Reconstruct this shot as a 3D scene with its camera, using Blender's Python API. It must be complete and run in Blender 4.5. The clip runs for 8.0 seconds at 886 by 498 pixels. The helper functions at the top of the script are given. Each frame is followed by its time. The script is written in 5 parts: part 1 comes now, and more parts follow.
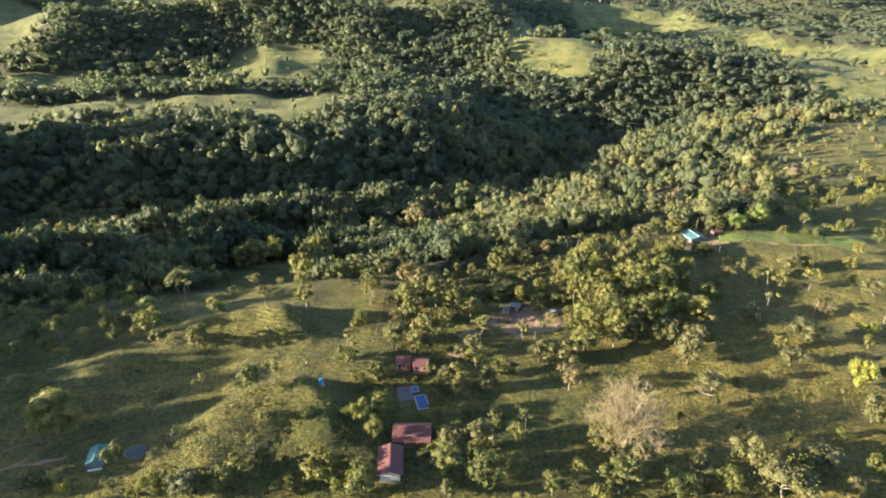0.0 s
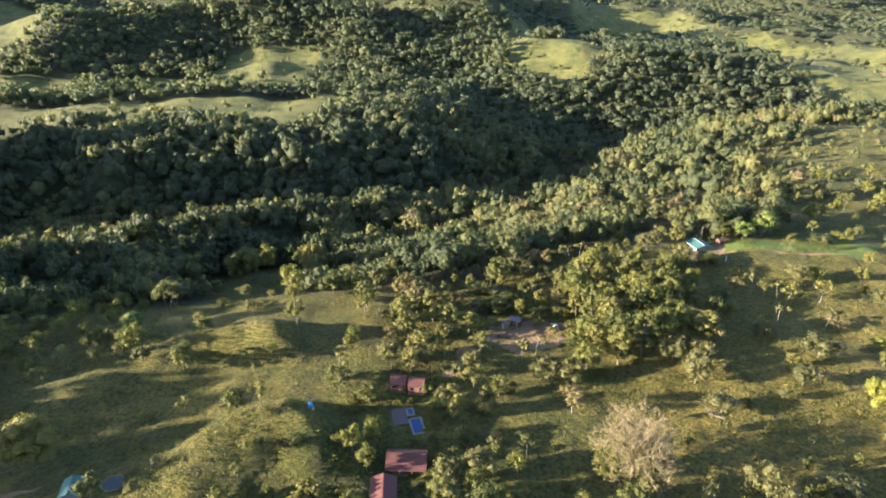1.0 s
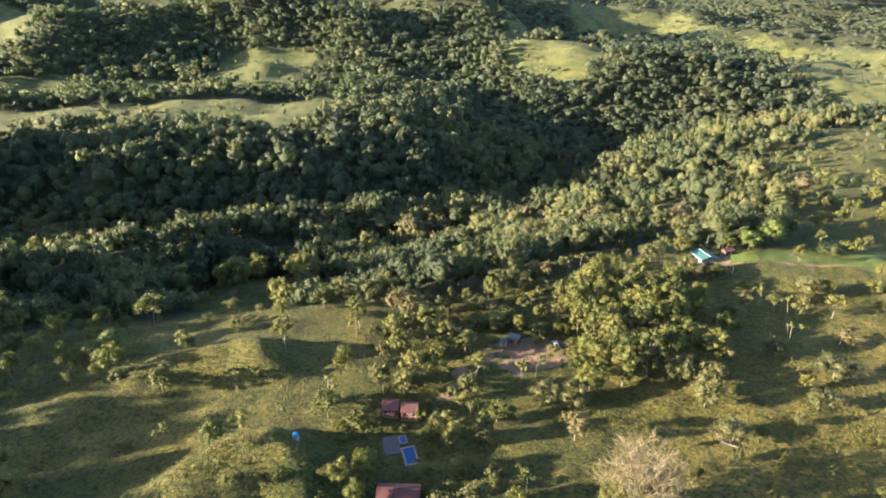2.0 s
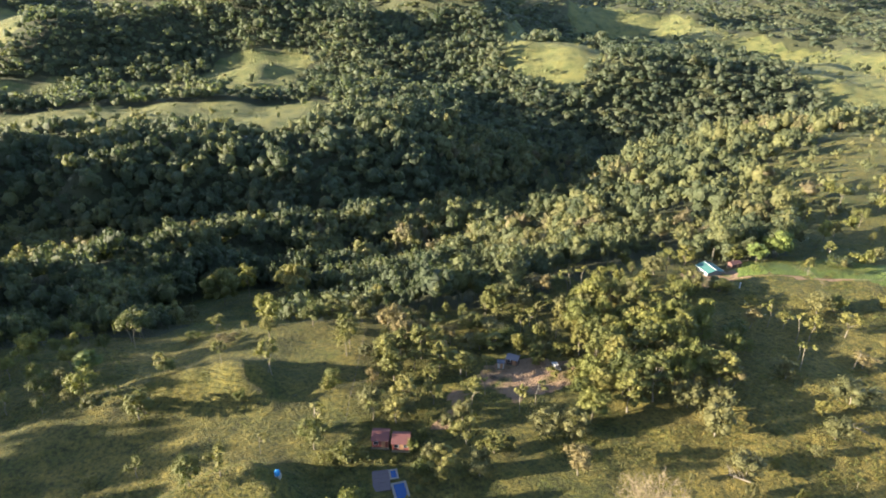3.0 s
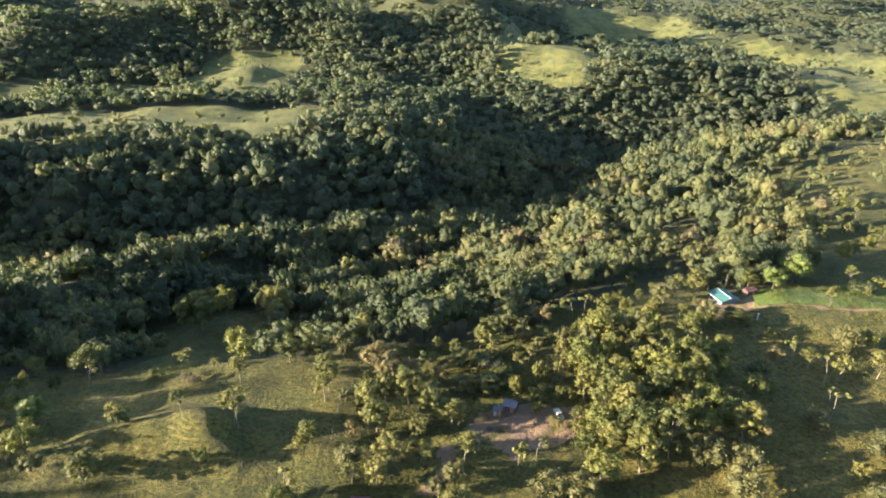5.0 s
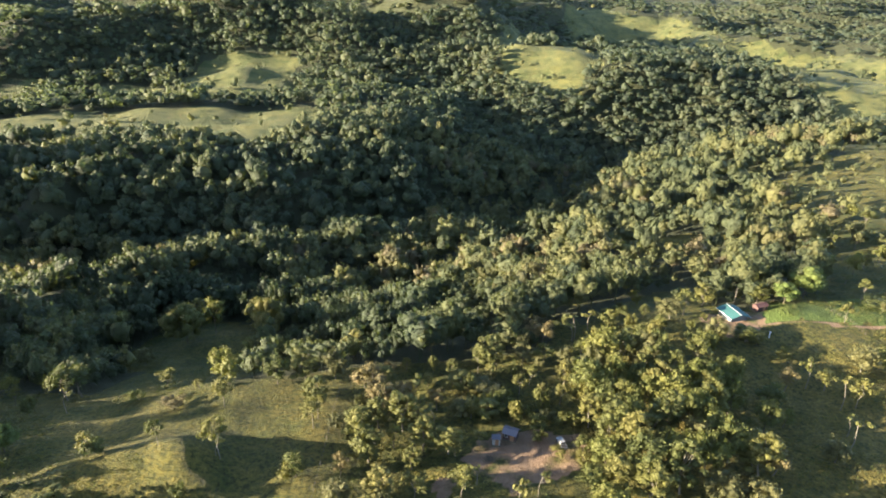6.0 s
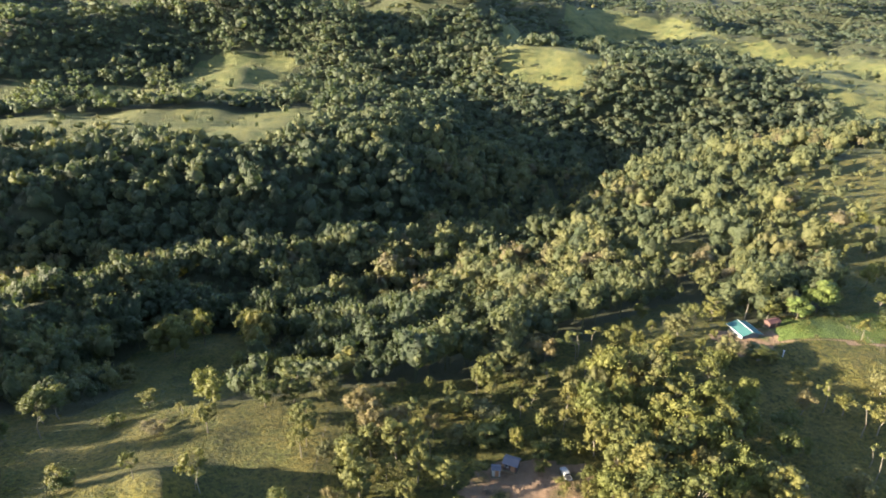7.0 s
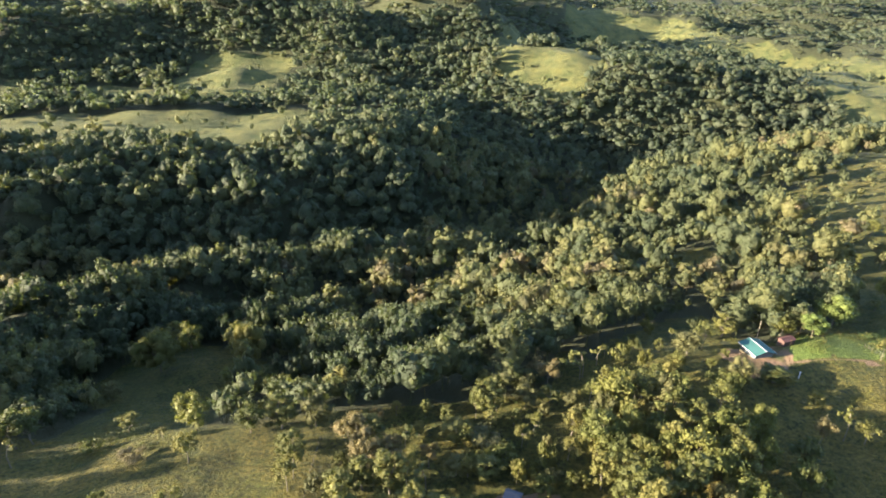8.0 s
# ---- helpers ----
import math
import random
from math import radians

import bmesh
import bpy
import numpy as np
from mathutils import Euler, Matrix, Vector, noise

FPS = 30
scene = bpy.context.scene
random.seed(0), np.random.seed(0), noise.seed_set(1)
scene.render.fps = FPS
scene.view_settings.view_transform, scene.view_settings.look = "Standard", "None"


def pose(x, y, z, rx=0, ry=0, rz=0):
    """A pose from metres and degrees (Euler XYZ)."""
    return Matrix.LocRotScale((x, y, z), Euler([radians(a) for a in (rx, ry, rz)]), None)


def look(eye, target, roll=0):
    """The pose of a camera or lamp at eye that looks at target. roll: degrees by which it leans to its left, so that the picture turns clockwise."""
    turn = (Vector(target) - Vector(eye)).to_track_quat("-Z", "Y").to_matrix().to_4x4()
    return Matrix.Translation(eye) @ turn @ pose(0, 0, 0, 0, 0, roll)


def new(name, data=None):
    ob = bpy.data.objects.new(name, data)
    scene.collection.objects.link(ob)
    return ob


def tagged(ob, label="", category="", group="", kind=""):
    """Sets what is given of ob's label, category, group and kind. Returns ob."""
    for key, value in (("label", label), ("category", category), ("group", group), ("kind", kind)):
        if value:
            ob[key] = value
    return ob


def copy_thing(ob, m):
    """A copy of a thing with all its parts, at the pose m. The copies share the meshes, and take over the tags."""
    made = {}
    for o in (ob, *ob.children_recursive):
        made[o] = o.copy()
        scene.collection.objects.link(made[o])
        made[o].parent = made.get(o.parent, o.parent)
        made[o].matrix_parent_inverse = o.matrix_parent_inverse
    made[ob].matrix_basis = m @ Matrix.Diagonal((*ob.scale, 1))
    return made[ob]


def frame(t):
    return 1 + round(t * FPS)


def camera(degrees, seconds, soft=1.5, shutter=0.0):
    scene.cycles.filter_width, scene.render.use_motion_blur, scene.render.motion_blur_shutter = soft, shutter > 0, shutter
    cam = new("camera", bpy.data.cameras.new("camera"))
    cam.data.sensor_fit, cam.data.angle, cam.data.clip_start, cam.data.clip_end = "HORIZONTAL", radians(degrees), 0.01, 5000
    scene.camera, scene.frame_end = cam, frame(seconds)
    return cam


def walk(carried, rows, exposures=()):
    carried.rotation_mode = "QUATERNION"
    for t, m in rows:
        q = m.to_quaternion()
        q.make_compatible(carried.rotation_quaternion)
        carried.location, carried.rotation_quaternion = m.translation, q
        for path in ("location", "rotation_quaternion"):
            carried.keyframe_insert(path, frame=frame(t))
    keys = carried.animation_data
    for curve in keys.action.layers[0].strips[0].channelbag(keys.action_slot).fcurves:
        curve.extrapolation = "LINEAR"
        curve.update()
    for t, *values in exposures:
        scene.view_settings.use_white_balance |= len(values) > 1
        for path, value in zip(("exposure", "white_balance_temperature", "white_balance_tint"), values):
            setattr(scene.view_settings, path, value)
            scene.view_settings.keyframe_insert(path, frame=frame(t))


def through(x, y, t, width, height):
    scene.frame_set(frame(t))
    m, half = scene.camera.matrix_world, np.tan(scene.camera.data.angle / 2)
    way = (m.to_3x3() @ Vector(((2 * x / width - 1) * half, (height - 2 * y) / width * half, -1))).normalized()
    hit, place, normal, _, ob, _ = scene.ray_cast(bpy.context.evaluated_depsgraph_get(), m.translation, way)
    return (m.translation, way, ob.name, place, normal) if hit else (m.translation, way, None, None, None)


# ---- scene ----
cam = camera(72, 8.0, 1.75)
# seconds, eye x, y, z, heading, pitch, roll
PATH = [
    (0, 0.00, 0.00, 120.00, 0.968, -24.651, -0.12),
    (0.5, 0.26, 4.31, 120.07, 0.917, -24.641, -0.17),
    (1, 0.61, 9.57, 120.08, 0.860, -24.608, -0.20),
    (1.5, 0.91, 14.86, 119.87, 0.745, -24.579, -0.16),
    (3, 2.12, 31.93, 120.22, 0.373, -24.500, 0.01),
    (3.5, 2.60, 37.24, 120.26, 0.243, -24.468, 0.09),
    (4, 3.04, 43.05, 120.34, 0.130, -24.439, 0.14),
    (4.5, 3.41, 48.47, 120.38, 0.041, -24.446, 0.18),
    (6, 4.31, 65.52, 120.57, -0.217, -24.463, 0.45),
    (6.5, 4.56, 70.77, 120.51, -0.277, -24.461, 0.51),
    (7, 4.96, 76.60, 120.63, -0.297, -24.511, 0.56),
    (7.5, 5.29, 82.07, 120.61, -0.324, -24.549, 0.61),
    (8, 5.58, 88.00, 120.60, -0.363, -24.559, 0.70),
]


EXPOSURE, KELVIN, TINT = 3.08, 6050, 14


def flight_pose(x, y, z, heading, pitch, roll):
    h, p = radians(heading), radians(pitch)
    ahead = Vector((-math.sin(h) * math.cos(p), math.cos(h) * math.cos(p), math.sin(p)))
    return look((x, y, z), Vector((x, y, z)) + 10 * ahead, roll)


walk(cam, [(t, flight_pose(*row)) for t, *row in PATH], [(0, EXPOSURE, KELVIN, TINT), (8, EXPOSURE, KELVIN, TINT)])


# ---- light ----
SUN_EL, SUN_AZ = 12.0, 258.0
world = bpy.data.worlds.new("sky")
scene.world = world
world.use_nodes = True
sky = world.node_tree.nodes.new("ShaderNodeTexSky")
sky.sky_type, sky.sun_disc = "NISHITA", False
sky.sun_elevation, sky.sun_rotation = radians(SUN_EL), radians(SUN_AZ)
sky.air_density, sky.dust_density, sky.ozone_density = 1.0, 1.0, 1.4
world.node_tree.links.new(sky.outputs[0], world.node_tree.nodes["Background"].inputs[0])
world.node_tree.nodes["Background"].inputs[1].default_value = 0.089
sun_data = bpy.data.lights.new("sun", "SUN")
sun_data.energy, sun_data.angle, sun_data.color = 5.9, radians(0.53), (1.0, 0.83, 0.55)
sun = new("sun", sun_data)
SUN_DIR = Vector((math.sin(radians(SUN_AZ)) * math.cos(radians(SUN_EL)), math.cos(radians(SUN_AZ)) * math.cos(radians(SUN_EL)), math.sin(radians(SUN_EL))))
sun.matrix_world = look(SUN_DIR * 900, (0, 0, 0))


# ---- materials ----
def material(name, rough=0.8, metal=0.0):
    m = bpy.data.materials.new(name)
    m.use_nodes = True
    shader = m.node_tree.nodes["Principled BSDF"]
    shader.inputs["Roughness"].default_value, shader.inputs["Metallic"].default_value = rough, metal
    shader.inputs["Specular IOR Level"].default_value = 0.25
    return m, m.node_tree.nodes, m.node_tree.links, shader


def ramp(nodes, stops, spread="LINEAR"):
    r = nodes.new("ShaderNodeValToRGB")
    r.color_ramp.interpolation = spread
    while len(r.color_ramp.elements) < len(stops):
        r.color_ramp.elements.new(0.5)
    for e, (at, colour) in zip(r.color_ramp.elements, stops):
        e.position, e.color = at, (*colour, 1)
    return r


def noise_node(nodes, links, scale, detail=4.0, rough=0.6, coords=None):
    n = nodes.new("ShaderNodeTexNoise")
    n.inputs["Scale"].default_value, n.inputs["Detail"].default_value, n.inputs["Roughness"].default_value = scale, detail, rough
    if coords:
        links.new(coords, n.inputs["Vector"])
    return n


def mix_node(nodes, links, factor, a, b, blend="MIX"):
    m = nodes.new("ShaderNodeMix")
    m.data_type, m.blend_type = "RGBA", blend
    for socket, value in ((m.inputs[0], factor), (m.inputs[6], a), (m.inputs[7], b)):
        if isinstance(value, bpy.types.NodeSocket):
            links.new(value, socket)
        else:
            socket.default_value = value if isinstance(value, float) else (*value, 1)
    return m.outputs[2]


def bump_node(nodes, links, height, strength, distance):
    b = nodes.new("ShaderNodeBump")
    b.inputs["Strength"].default_value, b.inputs["Distance"].default_value = strength, distance
    links.new(height, b.inputs["Height"])
    return b.outputs[0]


def plain(name, colour, rough=0.7, metal=0.0, vary=0.25, scale=1.5, bump=0.0):
    """A painted, sawn or cast surface with stains at two scales."""
    m, nodes, links, shader = material(name, rough, metal)
    where = nodes.new("ShaderNodeTexCoord").outputs["Object"]
    large, small = noise_node(nodes, links, scale, 3, 0.6, where), noise_node(nodes, links, scale * 9, 3, 0.6, where)
    dark = tuple(c * (1 - vary) for c in colour)
    light = tuple(min(1, c * (1 + vary * 0.6)) for c in colour)
    first = mix_node(nodes, links, large.outputs[0], dark, light)
    links.new(mix_node(nodes, links, 0.35, first, mix_node(nodes, links, small.outputs[0], dark, light)), shader.inputs["Base Color"])
    if bump:
        links.new(bump_node(nodes, links, small.outputs[0], 0.5, bump), shader.inputs["Normal"])
    return m


def foliage(name, stops, by_tree, through=0.30, grain=1.6, holes=0.43, depth=0.35, gap=0.62, sparkle=0.8):
    """Leaves: one colour a tree, mottled from spray to spray, with painted gap shade."""
    m, nodes, links, shader = material(name, 0.6)
    if by_tree:
        pick = nodes.new("ShaderNodeObjectInfo").outputs["Random"]
    else:
        tint = nodes.new("ShaderNodeAttribute")
        tint.attribute_name = "tint"
        pick = tint.outputs["Fac"]
    base = ramp(nodes, stops)
    links.new(pick, base.inputs[0])
    geometry = nodes.new("ShaderNodeNewGeometry")
    spray = ramp(nodes, [(0.0, (1 - 0.20 * sparkle, 1 - 0.18 * sparkle, 1 - 0.20 * sparkle)), (0.6, (1.0, 1.0, 1.0)), (1.0, (1 + 0.16 * sparkle, 1 + 0.14 * sparkle, 1 + 0.06 * sparkle))])
    links.new(geometry.outputs["Random Per Island"], spray.inputs[0])
    colour = mix_node(nodes, links, 1.0, base.outputs[0], spray.outputs[0], "MULTIPLY")
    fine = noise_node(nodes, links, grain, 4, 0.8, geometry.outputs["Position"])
    # Shade painted into hollows between leaves, highlights onto the raised sprays.
    gap_shade = ramp(nodes, [(0.40, (gap, gap * 1.06, gap)), (0.50, (0.96, 0.96, 0.96)), (0.64, (1.6 - 0.7 * gap, 1.58 - 0.7 * gap, 1.5 - 0.7 * gap))])
    links.new(fine.outputs[0], gap_shade.inputs[0])
    colour = mix_node(nodes, links, 1.0, colour, gap_shade.outputs[0], "MULTIPLY")
    links.new(colour, shader.inputs["Base Color"])
    links.new(bump_node(nodes, links, fine.outputs[0], 1.0, depth), shader.inputs["Normal"])
    shader.inputs["Specular IOR Level"].default_value = 0.3
    thin = nodes.new("ShaderNodeBsdfTranslucent")
    links.new(mix_node(nodes, links, 1.0, colour, (1.3, 1.35, 0.6), "MULTIPLY"), thin.inputs[0])
    both = nodes.new("ShaderNodeMixShader")
    both.inputs[0].default_value = through
    links.new(shader.outputs[0], both.inputs[1])
    links.new(thin.outputs[0], both.inputs[2])
    between = nodes.new("ShaderNodeMath")
    between.operation = "GREATER_THAN"
    links.new(fine.outputs[0], between.inputs[0])
    between.inputs[1].default_value = holes
    clear = nodes.new("ShaderNodeBsdfTransparent")
    leafy = nodes.new("ShaderNodeMixShader")
    links.new(between.outputs[0], leafy.inputs[0])
    links.new(clear.outputs[0], leafy.inputs[1])
    links.new(both.outputs[0], leafy.inputs[2])
    links.new(leafy.outputs[0], nodes["Material Output"].inputs["Surface"])
    return m


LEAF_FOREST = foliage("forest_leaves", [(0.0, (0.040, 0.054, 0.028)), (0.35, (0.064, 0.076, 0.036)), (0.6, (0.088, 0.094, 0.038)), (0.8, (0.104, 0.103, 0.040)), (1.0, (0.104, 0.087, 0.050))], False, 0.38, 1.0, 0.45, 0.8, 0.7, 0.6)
# Far leaves lighter and bluer: haze painted into the base colour.
LEAF_HILLS_HAZE = foliage("hazed_hill_leaves", [(0.0, (0.058, 0.076, 0.054)), (0.5, (0.082, 0.100, 0.068)), (1.0, (0.104, 0.110, 0.068))], False, 0.6, 0.7, 0.44, 0.8, 0.78, 0.5)
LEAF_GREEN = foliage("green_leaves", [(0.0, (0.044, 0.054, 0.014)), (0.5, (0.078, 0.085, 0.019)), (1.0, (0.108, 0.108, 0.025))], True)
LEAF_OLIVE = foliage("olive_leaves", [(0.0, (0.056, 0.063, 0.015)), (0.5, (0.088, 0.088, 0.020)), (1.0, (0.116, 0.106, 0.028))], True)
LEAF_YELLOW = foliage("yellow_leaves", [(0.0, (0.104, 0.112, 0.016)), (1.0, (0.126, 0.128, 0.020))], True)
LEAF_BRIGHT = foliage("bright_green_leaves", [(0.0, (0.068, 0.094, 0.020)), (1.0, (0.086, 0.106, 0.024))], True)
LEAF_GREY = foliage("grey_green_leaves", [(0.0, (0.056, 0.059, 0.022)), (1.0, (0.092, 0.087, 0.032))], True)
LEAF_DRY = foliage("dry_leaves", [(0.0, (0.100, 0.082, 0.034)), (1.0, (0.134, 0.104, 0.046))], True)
BARK = plain("bark", (0.09, 0.075, 0.055), 0.9, vary=0.4, scale=1.2, bump=0.03)
BARK_PALE = plain("pale_bark", (0.110, 0.096, 0.074), 0.85, vary=0.35, scale=1.5)
TWIG = plain("bare_twigs", (0.150, 0.120, 0.074), 0.9, vary=0.3, scale=0.6)


# ---- lie of the land ----
def lattice(seed, n=256):
    return np.random.RandomState(seed).rand(n, n)


LATTICE = lattice(11)


def value_noise(x, y):
    """Smooth noise of -1 to 1 on the plane, one lump a unit."""
    xi, yi = np.floor(x).astype(int), np.floor(y).astype(int)
    u, v = x - xi, y - yi
    u, v = u * u * (3 - 2 * u), v * v * (3 - 2 * v)
    a, b = LATTICE[xi % 256, yi % 256], LATTICE[(xi + 1) % 256, yi % 256]
    c, d = LATTICE[xi % 256, (yi + 1) % 256], LATTICE[(xi + 1) % 256, (yi + 1) % 256]
    return 2 * (a + (b - a) * u + (c - a) * v + (a - b - c + d) * u * v) - 1


def fbm(x, y, octaves=4):
    total, size = 0 * x, 1.0
    for k in range(octaves):
        total, size = total + value_noise(x * 2**k + 17.3 * k, y * 2**k - 9.1 * k) * size, size / 2
    return total


# Sections through the land from south to north (y, height), one for each x.
SECTIONS = {}
SECTIONS[-1500] = [(-400, 60), (150, 40), (400, 30), (600, 50), (900, 110), (1500, 190), (2500, 300), (5000, 480)]
SECTIONS[-420] = [(-400, 14), (150, 8), (220, -16), (275, -34), (305, -42), (325, -40), (345, -36), (365, -46), (415, -64), (455, -36), (500, -14), (540, -11),
    (640, -10), (780, -14), (850, -2), (960, 40), (1100, 70), (1500, 130), (2400, 230), (5000, 420)]
SECTIONS[-240] = [(-400, 14), (150, 8), (190, -8), (225, -22), (248, -18), (270, -10), (284, -18), (325, -44), (400, -58), (448, -32), (478, -17), (505, -13),
    (560, -11), (640, -9), (790, -14), (870, -6), (950, 14), (1050, 45), (1500, 100), (2400, 190), (5000, 400)]
SECTIONS[-200] = [(-400, 14), (150, 8), (190, 0), (225, -14), (262, -27), (285, -20), (302, -12), (315, -20), (345, -44), (420, -58), (450, -31), (478, -18), (505, -14),
    (560, -11), (640, -9), (790, -14), (870, -6), (950, 14), (1050, 45), (1500, 100), (2400, 190), (5000, 400)]
SECTIONS[-175] = [(-400, 13), (150, 8), (190, 2), (228, -10), (262, -25), (295, -25), (321, -13), (334, -22), (364, -49), (422, -60), (458, -36), (500, -16),
    (560, -12), (640, -9), (780, -14), (860, -8), (940, 10), (1050, 42), (1500, 96), (2400, 180), (5000, 390)]
SECTIONS[-150] = [(-400, 12), (150, 8), (190, 4), (230, -8), (265, -24), (305, -34), (330, -28), (349, -16), (362, -26), (392, -52), (425, -61), (461, -37),
    (503, -19), (560, -13), (640, -9), (765, -14), (855, -9), (930, 7), (1050, 41), (1500, 92), (2400, 174), (5000, 387)]
SECTIONS[-125] = [(-400, 12), (150, 8), (190, 5), (230, -7), (265, -22), (300, -35), (340, -41), (362, -34), (382, -22), (395, -34), (430, -63), (466, -33),
    (500, -21), (560, -13), (640, -9), (755, -14), (850, -9), (925, 5), (1050, 40), (1500, 90), (2400, 170), (5000, 385)]
SECTIONS[-95] = [(-400, 11), (150, 8), (190, 6), (228, -3), (262, -19), (300, -33), (345, -42), (380, -39), (402, -26), (415, -40), (441, -65), (472, -35),
    (508, -22), (568, -13), (640, -9), (740, -14), (840, -10), (912, 1), (1050, 38), (1500, 85), (2400, 160), (5000, 378)]
SECTIONS[-60] = [(-400, 10), (150, 9), (190, 8), (225, 1), (258, -16), (300, -33), (345, -41), (385, -44), (410, -39), (430, -31), (443, -48), (463, -66), (490, -44),
    (530, -26), (575, -14), (640, -9), (720, -14), (830, -12), (900, -4), (1050, 35), (1500, 80), (2400, 150), (5000, 370)]
SECTIONS[-15] = [(-400, 9), (150, 9), (190, 8), (233, 2), (268, -12), (312, -27), (350, -39), (385, -45), (425, -42), (440, -44), (472, -66), (500, -56),
    (530, -40), (560, -28), (645, -21), (735, -23), (840, -13), (905, -5), (1050, 35), (1500, 75), (2400, 140), (5000, 355)]
SECTIONS[60] = [(-400, 8), (190, 8), (240, 5), (274, 0), (300, -8), (330, -18), (370, -28), (420, -44), (480, -62), (515, -76), (560, -66),
    (605, -56), (650, -50), (750, -42), (850, -20), (910, -6), (1050, 36), (1500, 70), (2400, 130), (5000, 340)]
SECTIONS[115] = [(-400, 8), (190, 9), (245, 7), (277, 1.5), (310, -5), (345, -14), (400, -27), (450, -38), (482, -47), (520, -60), (565, -82),
    (600, -74), (650, -60), (750, -44), (850, -16), (910, 0), (1050, 30), (1500, 60), (2400, 115), (5000, 320)]
SECTIONS[180] = [(-400, 8), (190, 9.5), (250, 9), (280, 3), (320, -2), (360, -10), (400, -15), (450, -23), (500, -31), (570, -33), (610, -42),
    (640, -64), (690, -84), (740, -70), (790, -40), (830, -14), (871, 6), (960, 8), (1050, 24), (1500, 50), (2400, 100), (5000, 300)]
SECTIONS[245] = [(-400, 9), (200, 10), (255, 7), (320, 0), (390, -3), (430, -6), (480, -14), (560, -24), (620, -32), (662, -52), (712, -72),
    (760, -58), (810, -24), (860, 2), (1000, 8), (1500, 30), (2400, 70), (5000, 280)]
SECTIONS[340] = [(-400, 9), (250, 7), (320, 4), (400, 1), (480, -6), (560, -11), (620, -24), (690, -48), (750, -54), (800, -34), (850, -6),
    (1000, 2), (1500, 12), (2400, 50), (5000, 260)]
SECTIONS[600] = [(-400, 8), (400, 4), (600, -9), (760, -20), (850, -8), (1000, 2), (1500, 10), (2400, 40), (5000, 250)]
SECTIONS[1800] = [(-400, 0), (600, 0), (1500, 20), (2400, 60), (5000, 260)]
# Knolls: x, y, height, half-length, half-width, turn in degrees.
KNOLLS = [
    (126, 255, 4.5, 42, 20, 0),
    (80, 252, 2.2, 18, 20, 0),
    (-96, 298, 6.0, 28, 22, 0),
    (-73, 178.5, 6.2, 17, 9.0, 10),
    (-57, 178.5, 6.0, 10.5, 7.5, -38),
    (-90, 108, 3.0, 20, 13, 0),
    (-100, 165, 2.5, 16, 9, 20),
    (-58, 222, 2.5, 22, 8, 5),
    # Next six: unseen hills in the west, added only to cast shade.
    (-500, 392, 94, 100, 60, 0),
    (-400, 390, 128, 38, 31, 0),
    (-446, 462, 66, 36, 34, 0),
    (-300, 228, 66, 42, 36, 0),
    (-312, 78, 46, 46, 80, 0),
    (-304, 162, 22, 38, 28, 0),
]
KNOLLS += [
    (-262, 452, 26, 18, 22, 0),
    (-228, 505, 8, 16, 20, 0),
    (-126, 500, 10, 10, 20, 0),
    (-30, 526, 11, 9, 22, 0),
    (100, 925, 12, 45, 22, 20),
    (150, 876, 7, 32, 14, -8),
    (182, 905, 5, 26, 16, 15),
    (-230, 800, 8, 46, 18, 12),
    (-262, 872, 14, 50, 24, 25),
    (-490, 955, 46, 105, 75, 25),
    (-190, 1045, 42, 95, 80, 0),
    (30, 1170, 50, 130, 90, 0),
]
# Spur of the hill with the tank: crest x, y and rise.
SPUR = np.array([(-70, 117.0, 6.0), (-62, 119.7, 8.4), (-55, 127.8, 9.1), (-45, 133.1, 11.0), (-35, 136.5, 12.6), (-28, 138.6, 12.6), (-23, 142.0, 10.0)])
# Upland pastures that lie smoothly: x, y, reach.
OPEN_UPLANDS = [(139, 905, 90), (-245, 870, 100), (560, 1080, 280), (-660, 950, 90), (-420, 790, 110), (540, 860, 120)]
# Levelled places: x, y, reach, height.
PADS = [(-77, 111.5, 6.0, 12.0), (-84.5, 109.5, 5.5, 12.2)]
STEP = np.arange(-400, 5001, 5.0)


def smooth_section(rows):
    ys, zs = np.array(rows).T
    z = np.interp(STEP, ys, zs)
    bell = np.exp(-0.5 * (np.arange(-8, 9) / 1.8) ** 2)
    return np.convolve(np.pad(z, 8, mode="edge"), bell / bell.sum(), mode="valid")


SECTION_X = np.array(sorted(SECTIONS), float)
SECTION_Z = np.array([smooth_section(SECTIONS[x]) for x in sorted(SECTIONS)])


